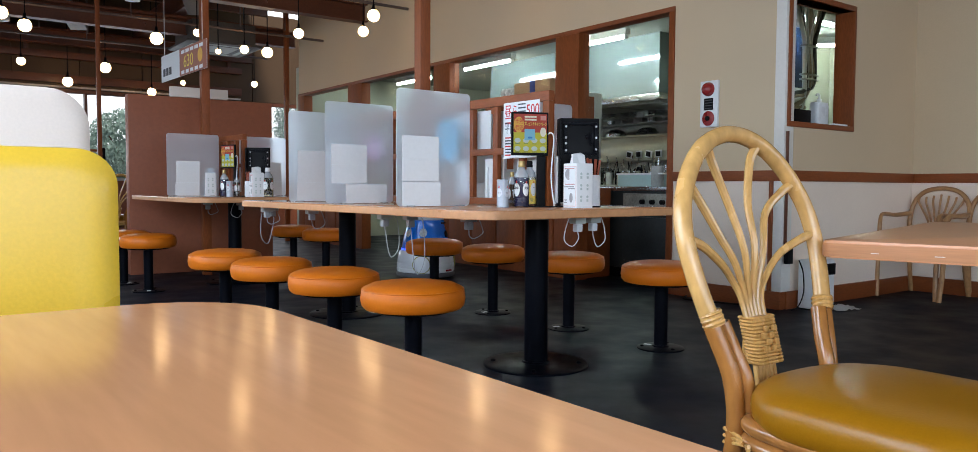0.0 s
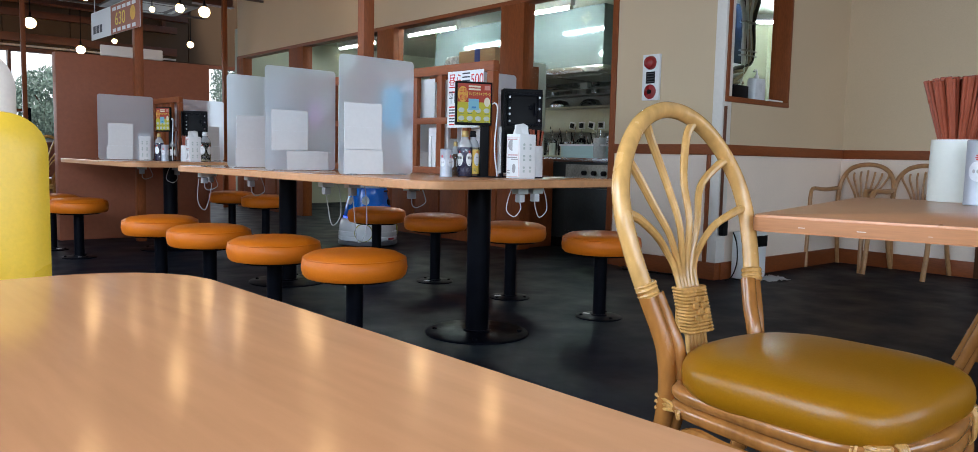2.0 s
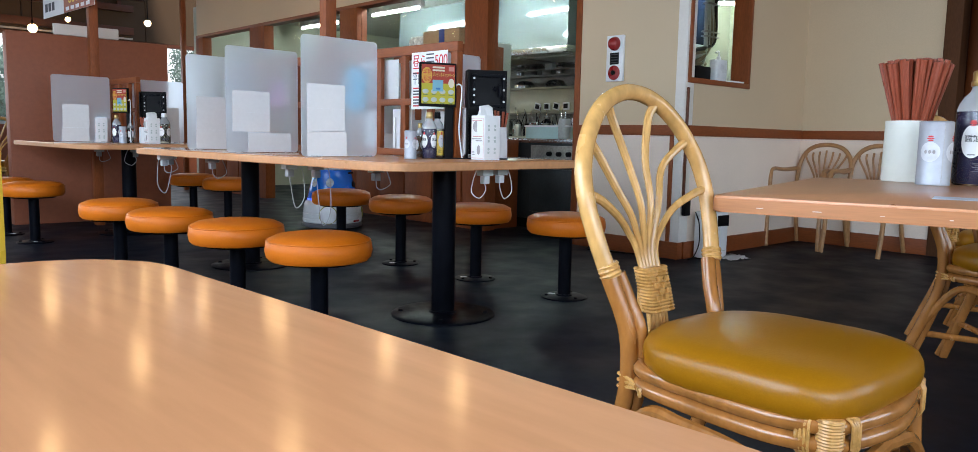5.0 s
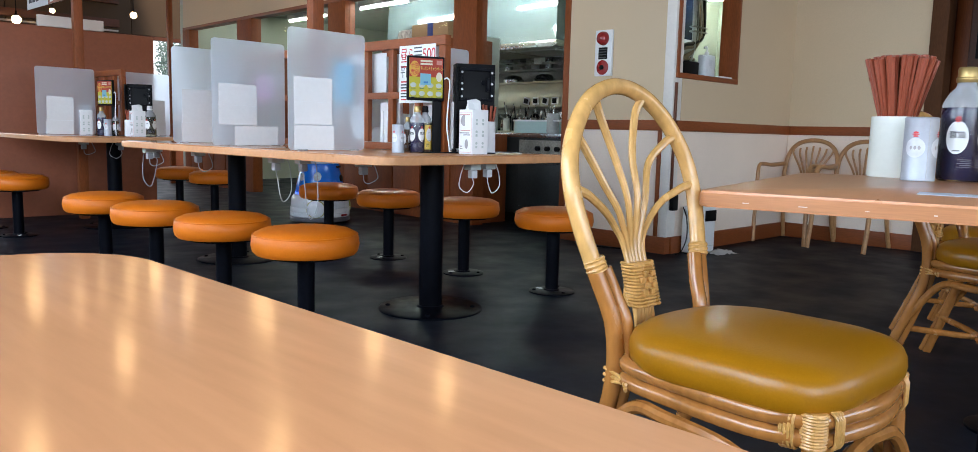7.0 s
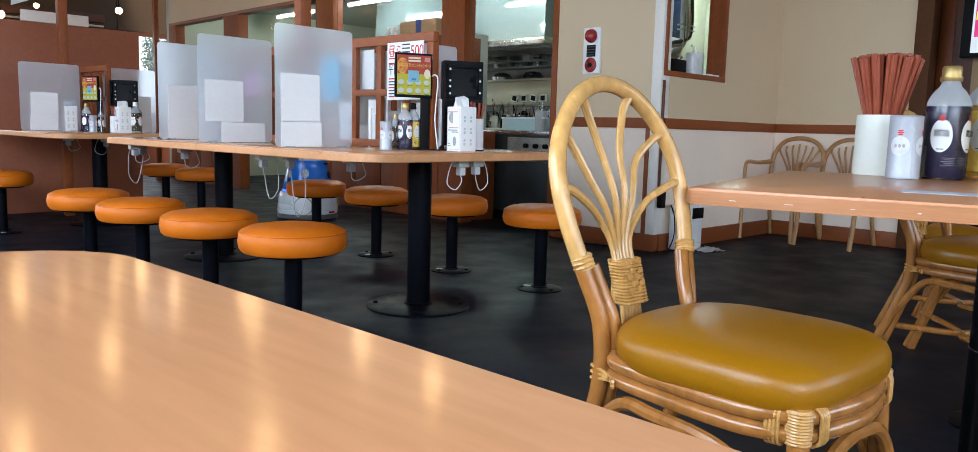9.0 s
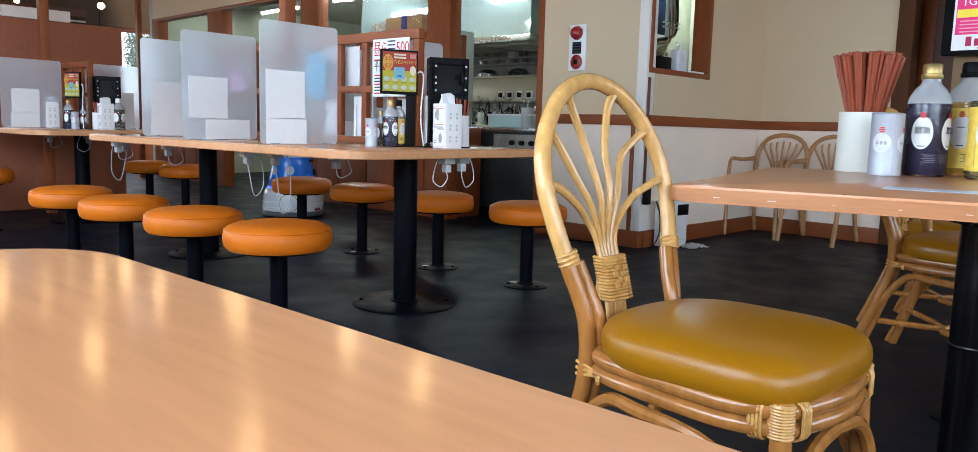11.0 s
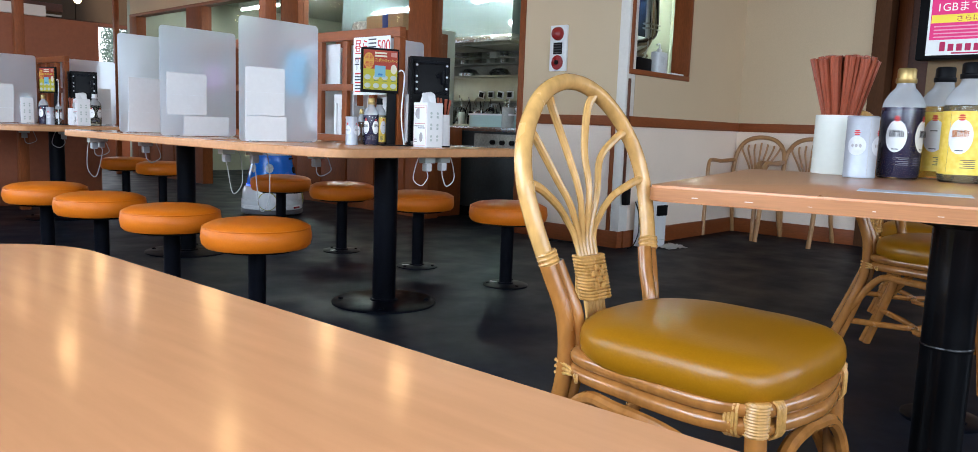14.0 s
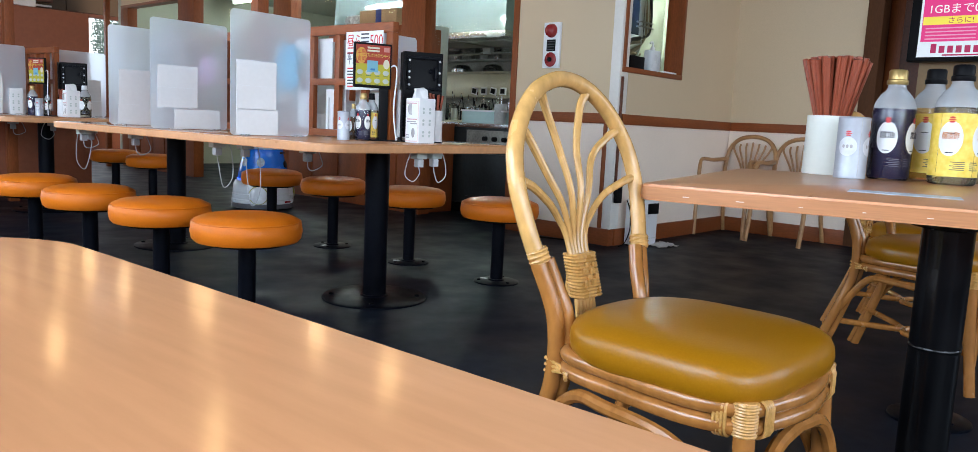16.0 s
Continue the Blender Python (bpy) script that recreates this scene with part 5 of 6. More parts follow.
# hanging offer sign over the hall
hs = thing("hanging_sign", face_on(1.915, 7.88, 1.765, -87.5), "hanging offer banner in white and red", "sign")
part("banner", boxed(0, 1.26, 0, 0.245, -0.002, 0.002), PAPER, hs)
part("banner_red", boxed(0.55, 1.26, 0, 0.245, 0.0022, 0.003), mat("salmon_red_print", (0.36, 0.13, 0.085), 0.6), hs)
part("banner_blob", turned([(0.06, 0), (0.06, 0.001)], seg=20), mat("ochre_print", (0.75, 0.42, 0.08), 0.6), hs).matrix_local = pose(1.10, 0.13, 0.0035)
for i in range(5):
    part("print_bar", boxed(0.60 + 0.12 * i, 0.69 + 0.12 * i, 0.195, 0.225, 0.0032, 0.004), PAPER, hs)
    part("print_bar", boxed(0.60 + 0.12 * i, 0.68 + 0.12 * i, 0.015, 0.045, 0.0032, 0.004), PAPER, hs)
for i in range(3):
    part("print_bar", boxed(0.06 + 0.09 * i, 0.13 + 0.09 * i, 0.05, 0.12, 0.0022, 0.003), INK, hs)
lettering("print", "630", 0.15, pose(0.66, 0.07, 0.004), mat("yellow_print", (0.8, 0.6, 0.1), 0.6), hs, 0.25)
for s in (0.1, 1.15):
    part("cord", swept([(s, 0.245, 0), (s, 1.02, 0)], 0.004, n=0, seg=6), DUCT, hs)
solo("white_sign_board", boxed(1.83, 2.34, 7.24, 7.28, 1.575, 1.665, 0.004), CREAM, "pale board standing on the partition wall", "board")

# ---- the table that the camera stands over, and the seat across it ----
FT = 0.693
ft = thing("dining_table", pose(0, 0, 0, 0, 0, 1.8), "orange-beech laminate dining table with rounded corners", "table", "dining tables")
part("tabletop", slab(rounded(-0.95, 0.2362, -0.60, 0.633, 0.085, 12), FT - 0.034, FT, 0.004), LAMINATE, ft)
part("edge_band", slab(rounded(-0.952, 0.2377, -0.602, 0.6345, 0.086, 12), FT - 0.031, FT - 0.005), EDGE, ft)
pedestal(ft, -0.42, 0.0, FT - 0.034)


def seat_back(name, x0, x1, y0, y1, z1, r, material, label):
    s = thing(name, pose((x0 + x1) / 2, (y0 + y1) / 2, 0), label, "bench", "booth benches")
    w, d = (x1 - x0) / 2, (y1 - y0) / 2
    bm = bmesh.new()
    prof = [(-d, 0.03), (-d * 0.92, 0.012), (-d * 0.7, 0.002), (0, 0), (d * 0.7, 0.002), (d * 0.92, 0.012), (d, 0.03)]
    rings = []
    for y, inset in prof:
        rings.append([bm.verts.new((x, y, z)) for x, z in rounded(-w + inset, w - inset, 0.30, z1 - inset, r, 8)])
    for a, b in zip(rings, rings[1:]):
        for i in range(len(a)):
            bm.faces.new((a[i], a[(i + 1) % len(a)], b[(i + 1) % len(a)], b[i]))
    bm.faces.new(rings[0][::-1])
    bm.faces.new(rings[-1])
    part("backrest", bm, material, s)
    part("seat", boxed(-w, w, -d - 0.36, -d - 0.002, 0.30, 0.43, 0.03, 3), material, s)
    part("base", boxed(-w + 0.02, w - 0.02, -d - 0.32, d - 0.02, 0, 0.299, 0.006), TIMBER, s)
    return s


seat_back("booth_bench", -0.75, 0.207, 1.02, 1.10, 0.829, 0.045, YELLOW, "yellow vinyl booth bench with a rounded backrest")
seat_back("booth_bench", -0.75, 0.290, 1.72, 1.78, 0.975, 0.075, CREAM, "cream booth bench behind the yellow one")


# ---- rattan chairs ----
def rattan_chair():
    """Origin on the floor under the seat; the back stands towards +y."""
    c = thing("rattan_chair", pose(0, 0, 0), "honey rattan chair with a mustard vinyl seat and fan back", "chair", "rattan dining chairs")

    def by(z):  # depth of the back's plane at height z
        return 0.209 + max(0, z - 0.42) * 0.282

    def cush(t, s):
        cx, cy = math.cos(t), math.sin(t)
        e = 3.9 if cy < 0 else 3.9 - 1.1 * min(1, cy * 1.6)
        k = 1 / (abs(cx) ** e + abs(cy) ** e) ** (1 / e)
        return cx * k * (0.208 - 0.005 * (cy * k + 1)) * s - 0.008, (cy * k * 0.204 if cy < 0 else cy * k * 0.213) * s
    # cushion: wide in front, narrow behind, puckered along its lower edge
    bm = bmesh.new()
    n, rings = 96, []
    for s, z in ((0.88, 0.388), (0.95, 0.391), (0.99, 0.402), (1.0, 0.417), (0.994, 0.432), (0.965, 0.446), (0.905, 0.456), (0.80, 0.4635), (0.62, 0.4695), (0.38, 0.473), (0.12, 0.4745)):
        ring = []
        for i in range(n):
            t = 2 * math.pi * i / n
            x, y = cush(t, s)
            w = 0.0022 * math.sin(t * 31) * noise.noise(Vector((x * 14, y * 14, 3))) if z < 0.43 else 0
            ring.append(bm.verts.new((x * (1 + w * 3), y * (1 + w * 3), z + w)))
        rings.append(ring)
    for a, b in zip(rings, rings[1:]):
        for i in range(n):
            bm.faces.new((a[i], a[(i + 1) % n], b[(i + 1) % n], b[i]))
    bm.faces.new(rings[0][::-1])
    bm.faces.new(rings[-1])
    part("seat_cushion", bm, MUSTARD, c, "glossy mustard vinyl cushion")
    # hoop of the back, which runs down into the back legs
    half = [(0.172, 0.0, 0.330), (0.162, 0.20, 0.250), (0.150, 0.32, 0.214), (0.148, 0.44, by(0.44)), (0.173, 0.555, by(0.555)), (0.189, 0.625, by(0.625)), (0.196, 0.69, by(0.69)), (0.185, 0.752, by(0.752)), (0.150, 0.812, by(0.812)), (0.105, 0.855, by(0.855)), (0.054, 0.880, by(0.880))]
    upper = half[4:]
    pts = [(-x, y, z) for x, z, y in upper] + [(0, by(0.889), 0.889)] + [(x, y, z) for x, z, y in upper[::-1]]
    part("back_hoop", swept(pts, 0.0165, seg=12, n=8), RATTAN, c, "pale honey bent rattan hoop, its sheen in the colour")
    # lower part of the hoop's pole, in the rattan darkened for shade
    for s in (-1, 1):
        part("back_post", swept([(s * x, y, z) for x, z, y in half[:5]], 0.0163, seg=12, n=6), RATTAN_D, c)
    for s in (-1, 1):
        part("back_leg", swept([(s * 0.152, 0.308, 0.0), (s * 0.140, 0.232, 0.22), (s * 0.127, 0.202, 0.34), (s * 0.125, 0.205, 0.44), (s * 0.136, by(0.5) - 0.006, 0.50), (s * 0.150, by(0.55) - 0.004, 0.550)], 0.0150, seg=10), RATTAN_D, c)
        part("leg_binding", swept([(s * 0.166, by(0.548) - 0.003, 0.546), (s * 0.173, by(0.57) - 0.003, 0.570)], 0.0190, n=0, seg=16), BINDING, c)
        for k in range(3):
            part("binding_ring", turned([(0.0192, -0.0034), (0.0212, 0), (0.0192, 0.0034)], seg=16), BINDING, c).matrix_local = pose(s * (0.168 + 0.0018 * k), by(0.55) - 0.002 + 0.0022 * k, 0.550 + 0.008 * k, -16, s * 14, 0)
        for k in range(3):
            b = swept([(s * 0.158, 0.225, 0.345 + 0.012 * k), (s * 0.165, 0.18, 0.352 + 0.004 * k), (s * 0.185, 0.155, 0.360 - 0.006 * k)], 0.0035, seg=6)
            part("leg_binding", b, BINDING, c)
        # front leg, in a wrapped corner
        part("front_leg", swept([(s * 0.172 - 0.010, -0.205, 0.0), (s * 0.163 - 0.010, -0.180, 0.2), (s * 0.159 - 0.010, -0.168, 0.395)], 0.0168, seg=12), RATTAN_D, c)
        part("corner_wrap", turned([(0.017, 0.345), (0.0192, 0.348), (0.0192, 0.396), (0.017, 0.400)], seg=18, cx=s * 0.159 - 0.010, cy=-0.169), BINDING, c)
        for k in range(11):
            part("binding_ring", turned([(0.0193, -0.0024), (0.0206, 0.0), (0.0193, 0.0024)], seg=18), BINDING, c).matrix_local = pose(s * 0.159 - 0.010, -0.169, 0.349 + 0.0047 * k)
        # strands that tie both rails to the corner
        for k in range(4):
            for p, d in (((-0.010 + s * (0.164 + 0.0012 * k), -0.147 + 0.0056 * k), (1, 0)), ((-0.010 + s * (0.141 - 0.0056 * k), -0.1790 - 0.0008 * k), (0, 1))):
                loop = [(0.0165 * math.cos(a), (0.014 if math.sin(a) > 0 else -0.014) + 0.0165 * math.sin(a)) for a in [radians(15 + 30 * i) for i in range(12)]]
                part("binding_strand", swept([(p[0] + d[0] * u, p[1] + d[1] * u, 0.371 + v) for u, v in loop + loop[:1]], 0.0030, seg=6, n=0), BINDING, c)
        # bent braces under the seat, at the side and in front
        part("side_brace", swept([(s * 0.170, -0.19, 0.08), (s * 0.172, -0.158, 0.22), (s * 0.196, -0.07, 0.308), (s * 0.192, 0.06, 0.326), (s * 0.174, 0.15, 0.316), (s * 0.160, 0.235, 0.21), (s * 0.162, 0.29, 0.12)], 0.0125, seg=9), RATTAN_D, c)
        part("front_brace", swept([(s * 0.170, -0.195, 0.10), (s * 0.155, -0.195, 0.22), (s * 0.10, -0.190, 0.305), (0, -0.186, 0.322)], 0.0125, seg=9), RATTAN_D, c)
        # seat rails, two poles one above the other, on each side
        for z in (0.385, 0.357):
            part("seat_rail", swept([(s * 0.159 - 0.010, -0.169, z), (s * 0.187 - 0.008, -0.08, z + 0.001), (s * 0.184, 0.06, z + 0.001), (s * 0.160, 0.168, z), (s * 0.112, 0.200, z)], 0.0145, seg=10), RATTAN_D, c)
        part("stretcher", swept([(s * 0.170, -0.17, 0.135), (s * 0.07, 0.04, 0.13), (0, 0.08, 0.13)], 0.011, seg=8), RATTAN_D, c)
        part("stretcher", swept([(s * 0.155, 0.28, 0.145), (s * 0.06, 0.14, 0.135), (0, 0.08, 0.13)], 0.011, seg=8), RATTAN_D, c)
    for z in (0.385, 0.357):
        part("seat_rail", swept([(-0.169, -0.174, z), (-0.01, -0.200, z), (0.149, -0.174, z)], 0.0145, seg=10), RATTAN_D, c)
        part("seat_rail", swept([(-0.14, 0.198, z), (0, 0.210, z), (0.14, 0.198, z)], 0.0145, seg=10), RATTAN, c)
    # fan of thin poles, bound at the foot
    for k, (x0, xe, ze, xm, zm) in enumerate(((-0.028, -0.182, 0.692, -0.094, 0.645), (-0.017, -0.163, 0.796, -0.083, 0.695), (-0.006, -0.084, 0.866, -0.032, 0.73),
                                              (0.006, 0.067, 0.866, 0.021, 0.752), (0.017, 0.159, 0.792, 0.070, 0.735), (0.028, 0.189, 0.692, 0.092, 0.658))):
        back = 0.035
        pts = [(x0, by(0.43) + back, 0.40), (x0, by(0.5) + back, 0.50), (x0 * 1.08, by(0.58) + back, 0.575), (x0 + (xm - x0) * 0.42, by(0.63) + back * 0.7, 0.575 + (zm - 0.575) * 0.55), (xm, by(zm) + back * 0.4, zm), (xm + (xe - xm) * 0.6, by(ze), zm + (ze - zm) * 0.72), (xe, by(ze), ze)]
        part("fan_pole", swept(pts, (0.0043, 0.0094), seg=9, n=5), RATTAN, c)
    yb = by(0.52) + 0.035
    part("weave_core", boxed(-0.034, 0.034, yb - 0.013, yb + 0.012, 0.458, 0.543, 0.006), BINDING, c)
    for k in range(14):
        z = 0.461 + 0.0062 * k
        bm = bmesh.new()
        loop = rounded(-0.037, 0.037, yb - 0.016, yb + 0.014, 0.008, 2)
        sweep(bm, [(x, y + (z - 0.52) * 0.282, z) for x, y in loop + loop[:1]], 0.0032, seg=5, n=0)
        part("weave_strand", bm, BINDING, c)
    for i in range(4):
        for j in range(4):
            if (i + j) % 2 == 0:
                dy = (0.0005 + 0.0115 * j - 0.035) * 0.282
                part("weave_knot", boxed(-0.024 + 0.012 * i, -0.013 + 0.012 * i, yb - 0.0245 + dy, yb - 0.018 + dy, 0.483 + 0.0115 * j, 0.4935 + 0.0115 * j, 0.002), BINDING, c)
    return c


ch = rattan_chair()
ch.matrix_world = pose(1.277, 0.594, 0, 0, 0, -1)
copy_thing(ch, pose(3.035, 0.59, 0, 0, 0, -7))
copy_thing(ch, pose(3.62, 0.74, 0, 0, 0, -8))

# ---- second dining table ----
T2 = 0.683
TM = pose(1.448, 0.834, 0, 0, 0, 14)
t2 = thing("dining_table", TM, "orange-beech laminate dining table with worn edges", "table", "dining tables")
part("tabletop", slab(rounded(-0.005, 1.16, -0.80, 0.004, 0.018, 5), T2 - 0.034, T2, 0.004), LAMINATE_X, t2)
part("edge_band", slab(rounded(-0.007, 1.162, -0.802, 0.006, 0.018, 5), T2 - 0.031, T2 - 0.005), EDGE_WORN, t2, "scratched edge band")
LEGBLACK = mat("glossy_black_steel", (0.0025, 0.0025, 0.003), 0.20, spec=0.22, vary=0.3, scale=14, grain=120, bump=0.03)
pedestal(t2, 0.165, -0.575, T2 - 0.034, 0.047, 0.11, LEGBLACK, 0.39)
pedestal(t2, 0.928, -0.625, T2 - 0.034, 0.047, 0.11, LEGBLACK, 0.39)
for i in range(6):
    rr = random.Random(i + 5)
    y = -0.1 - 0.11 * i
    part("scratch", boxed(-0.0082, -0.0071, y, y + rr.uniform(0.002, 0.02), T2 - 0.022, T2 - 0.0212 + rr.uniform(0, 0.001)), CREAM, t2)
# tape notice on the top
part("tape_notice", boxed(0.26, 0.36, -0.60, -0.38, T2 + 0.0003, T2 + 0.0008), mat("pale_blue_notice", (0.62, 0.68, 0.78), 0.4, vary=0.3, scale=40), t2)
ZZ = T2 + 0.0008
chopstick_cup(pose(2.604, 0.848, ZZ), 88, 0.186, 0.073, 0.372, 7, "white cup crowded with red-brown chopsticks", mat("off_white_melamine", (0.70, 0.71, 0.64), 0.35, vary=0.03))
spice_can(pose(2.445, 0.728, ZZ, 0, 0, -40), 0.181, 0.044)
bottle(pose(2.565, 0.655, ZZ, 0, 0, -35), 0.327, 0.059, SOY, GOLD, "large soy sauce bottle with a gold cap and oval label", words="醤油")
bottle(pose(2.555, 0.483, ZZ, 0, 0, -38), 0.338, 0.063, PALEV, BLACKPL, "vinegar bottle with a black cap and yellow label", words="醸造酢", tagc=LABELY)
bottle(pose(2.73, 0.590, ZZ, 0, 0, -38), 0.342, 0.063, VINEGAR, BLACKPL, "amber vinegar bottle with a black cap", tagc=LABELY)


# ---- waiting chairs with arms ----
def waiting_chair():
    c = thing("rattan_armchair", pose(0, 0, 0), "honey rattan armchair with a brown seat in the waiting corner", "chair", "waiting armchairs")
    half = [(0.20, 0.40, 0.20), (0.208, 0.55, 0.225), (0.19, 0.68, 0.25), (0.12, 0.765, 0.262)]
    pts = [(-x, y, z) for x, z, y in half] + [(0, 0.266, 0.792)] + [(x, y, z) for x, z, y in half[::-1]]
    part("back_hoop", swept(pts, 0.017, seg=9, n=4), RATTAN_W, c)
    bm = slab([(x * 0.97, y) for x, y in [(-0.19, 0.42), (0.19, 0.42), (0.20, 0.55), (0.18, 0.68), (0.11, 0.755), (0, 0.78), (-0.11, 0.755), (-0.18, 0.68), (-0.20, 0.55)]], -0.004, 0.004)
    bm.transform(pose(0, 0.238, 0, 82))
    part("back_panel", bm, mat("cane_panel", (0.40, 0.235, 0.145), 0.6, vary=0.3, scale=40, grain=200, bump=0.3), c)
    for k, x in enumerate((-0.15, -0.10, -0.05, 0.0, 0.05, 0.10, 0.15)):
        part("fan_pole", swept([(x * 0.25, 0.20, 0.42), (x * 0.5, 0.218, 0.55), (x, 0.24, 0.68), (x * 1.05, 0.258, 0.745 - abs(x) * 0.2)], 0.008, seg=7, n=4), RATTAN_W, c)
    part("seat", slab(rounded(-0.20, 0.20, -0.20, 0.19, 0.05), 0.40, 0.435, 0.01), mat("brown_vinyl", (0.30, 0.10, 0.05), 0.45), c)
    part("seat_frame", slab(rounded(-0.215, 0.215, -0.215, 0.205, 0.05), 0.355, 0.398, 0.012), RATTAN_W, c)
    for s in (-1, 1):
        part("front_leg", swept([(s * 0.215, -0.235, 0), (s * 0.225, -0.215, 0.2), (s * 0.225, -0.205, 0.40), (s * 0.225, -0.20, 0.54), (s * 0.235, -0.15, 0.598), (s * 0.235, 0.05, 0.59), (s * 0.205, 0.215, 0.60)], 0.017, seg=9, n=4), RATTAN_W, c)
        part("back_leg", swept([(s * 0.205, 0.27, 0), (s * 0.195, 0.215, 0.2), (s * 0.195, 0.20, 0.42)], 0.016, seg=9), RATTAN_W, c)
    return c


wc = waiting_chair()
wc.matrix_world = pose(5.90, 2.63, 0, 0, 0, -90)
copy_thing(wc, pose(5.91, 2.225, 0, 0, 0, -91))

# ---- wall fittings ----
al = thing("fire_alarm", pose(KX - 0.001, 3.435, 1.368), "white fire alarm plate with a red lamp and red button", "alarm")
al.scale = (1.0, 0.9, 0.93)
part("plate", boxed(-0.022, 0, -0.082, 0.082, -0.172, 0.172, 0.006), WHITEPL, al)
part("lamp_dome", turned([(0.052, 0), (0.052, 0.012), (0.042, 0.034), (0.02, 0.045), (0.001, 0.047)], seg=28), RED, al, "dark red lamp dome").matrix_local = pose(-0.022, 0, 0.108, 0, -90, 0)
part("speaker", boxed(-0.027, -0.0222, -0.043, 0.043, -0.046, 0.042, 0.003), BLACKPL, al)
for i in range(4):
    part("slot", boxed(-0.029, -0.0272, -0.036, 0.036, -0.036 + 0.02 * i, -0.030 + 0.02 * i), INK, al)
part("button_ring", turned([(0.055, 0), (0.055, 0.006), (0.045, 0.009)], seg=28), RED, al).matrix_local = pose(-0.022, 0, -0.108, 0, -90, 0)
part("button", turned([(0.018, 0), (0.018, 0.011), (0.012, 0.013)], seg=20), BLACKPL, al).matrix_local = pose(-0.030, 0, -0.108, 0, -90, 0)
tv = thing("wall_screen", pose(HX + 0.02, 1.12, 1.66), "black framed advertising screen with a bright pink picture", "screen")
part("case", boxed(-0.05, 0.04, -0.50, 0.445, -0.285, 0.33, 0.012), BLACKPL, tv)
E2 = 0.85
sv = part("screen", boxed(-0.052, -0.0505, -0.46, 0.38, -0.255, 0.30), glow("screen_paper", (0.70, 0.78, 0.86), E2), tv, "lit advertising picture")
part("screen_pink", boxed(-0.0535, -0.0525, -0.46, 0.365, -0.15, 0.30), glow("screen_pink", (0.72, 0.03, 0.22), E2), sv)
part("screen_bar", boxed(-0.0545, -0.0536, -0.46, 0.36, -0.035, 0.02), glow("screen_lemon", (0.85, 0.72, 0.08), E2), sv)
part("screen_white", boxed(-0.0545, -0.0536, -0.46, 0.02, -0.04, 0.30), glow("screen_blank", (0.85, 0.86, 0.86), E2), sv)
lettering("screen_print", "1GBまで0", 0.075, face_on(-0.056, 0.335, 0.045, -90), glow("screen_blank", (0.85, 0.86, 0.86), E2), sv, 0.30)
lettering("screen_print", "さらに!", 0.045, face_on(-0.056, 0.21, -0.025, -90), glow("screen_dark_pink", (0.45, 0.01, 0.10), 0.7), sv, 0.15)
for i in range(4):
    part("print_bar", boxed(-0.0545, -0.0536, 0.03, 0.34, -0.135 + 0.024 * i, -0.127 + 0.024 * i), glow("screen_pale_pink", (0.75, 0.35, 0.5), E2), sv)
for i in range(7):
    part("brand_shape", boxed(-0.054, -0.053, 0.26 - 0.052 * i, 0.295 - 0.052 * i, -0.228, -0.180 if i else -0.165), glow("screen_dark_pink", (0.45, 0.01, 0.10), 0.7), sv)
part("brand_swoosh", boxed(-0.054, -0.053, -0.1, 0.22, -0.248, -0.238), glow("screen_dark_pink", (0.45, 0.01, 0.10), 0.7), sv)
part("bracket", boxed(0.041, 0.128, -0.1, 0.1, -0.1, 0.1, 0.006), BLACKPL, tv)

# white appliance on the floor in the corner
ap = thing("air_purifier", pose(4.715, 2.765, 0, 0, 0, -6), "small white floor appliance with a black control band", "appliance")
part("body", boxed(-0.115, 0.10, -0.065, 0.055, 0.008, 0.325, 0.014), WHITEPL, ap)
part("black_band", boxed(-0.02, 0.103, -0.068, 0.0, 0.225, 0.300, 0.004), BLACKPL, ap)
part("seam", boxed(-0.112, 0.097, -0.0662, -0.0645, 0.055, 0.059), GREYPANEL, ap)
part("foot", boxed(-0.10, 0.09, -0.05, 0.045, 0, 0.0079), BLACKPL, ap)
part("power_cable", swept([(-0.115, 0.02, 0.26), (-0.15, 0.02, 0.32), (-0.135, 0.0, 0.25), (-0.15, -0.02, 0.12), (-0.20, -0.02, 0.03), (-0.24, 0.0, 0.006)], 0.004, seg=6), BLACKPL, ap)
bm = bmesh.new()
grid = [[bm.verts.new((0.20 * i / 9, 0.13 * j / 6, 0.004 + max(0.0, 0.030 * noise.noise(Vector((i * 0.9, j * 0.9, 2)))) + 0.022 * math.sin(math.pi * i / 9) * math.sin(math.pi * j / 6))) for j in range(7)] for i in range(10)]
for i in range(9):
    for j in range(6):
        bm.faces.new((grid[i][j], grid[i + 1][j], grid[i + 1][j + 1], grid[i][j + 1]))
bmesh.ops.solidify(bm, geom=list(bm.faces), thickness=0.003)
solo("floor_rag", bm, PAPER, "crumpled white cloth on the floor", "cloth", m=pose(4.71, 2.60, 0, 0, 0, -12))
solo("floor_cable", swept([(4.44, 3.6, 0.008), (4.30, 3.5, 0.008), (4.35, 3.3, 0.008), (4.42, 3.1, 0.008)], 0.006, seg=6), BLACKPL, "black cable lying along the skirting", "cable")

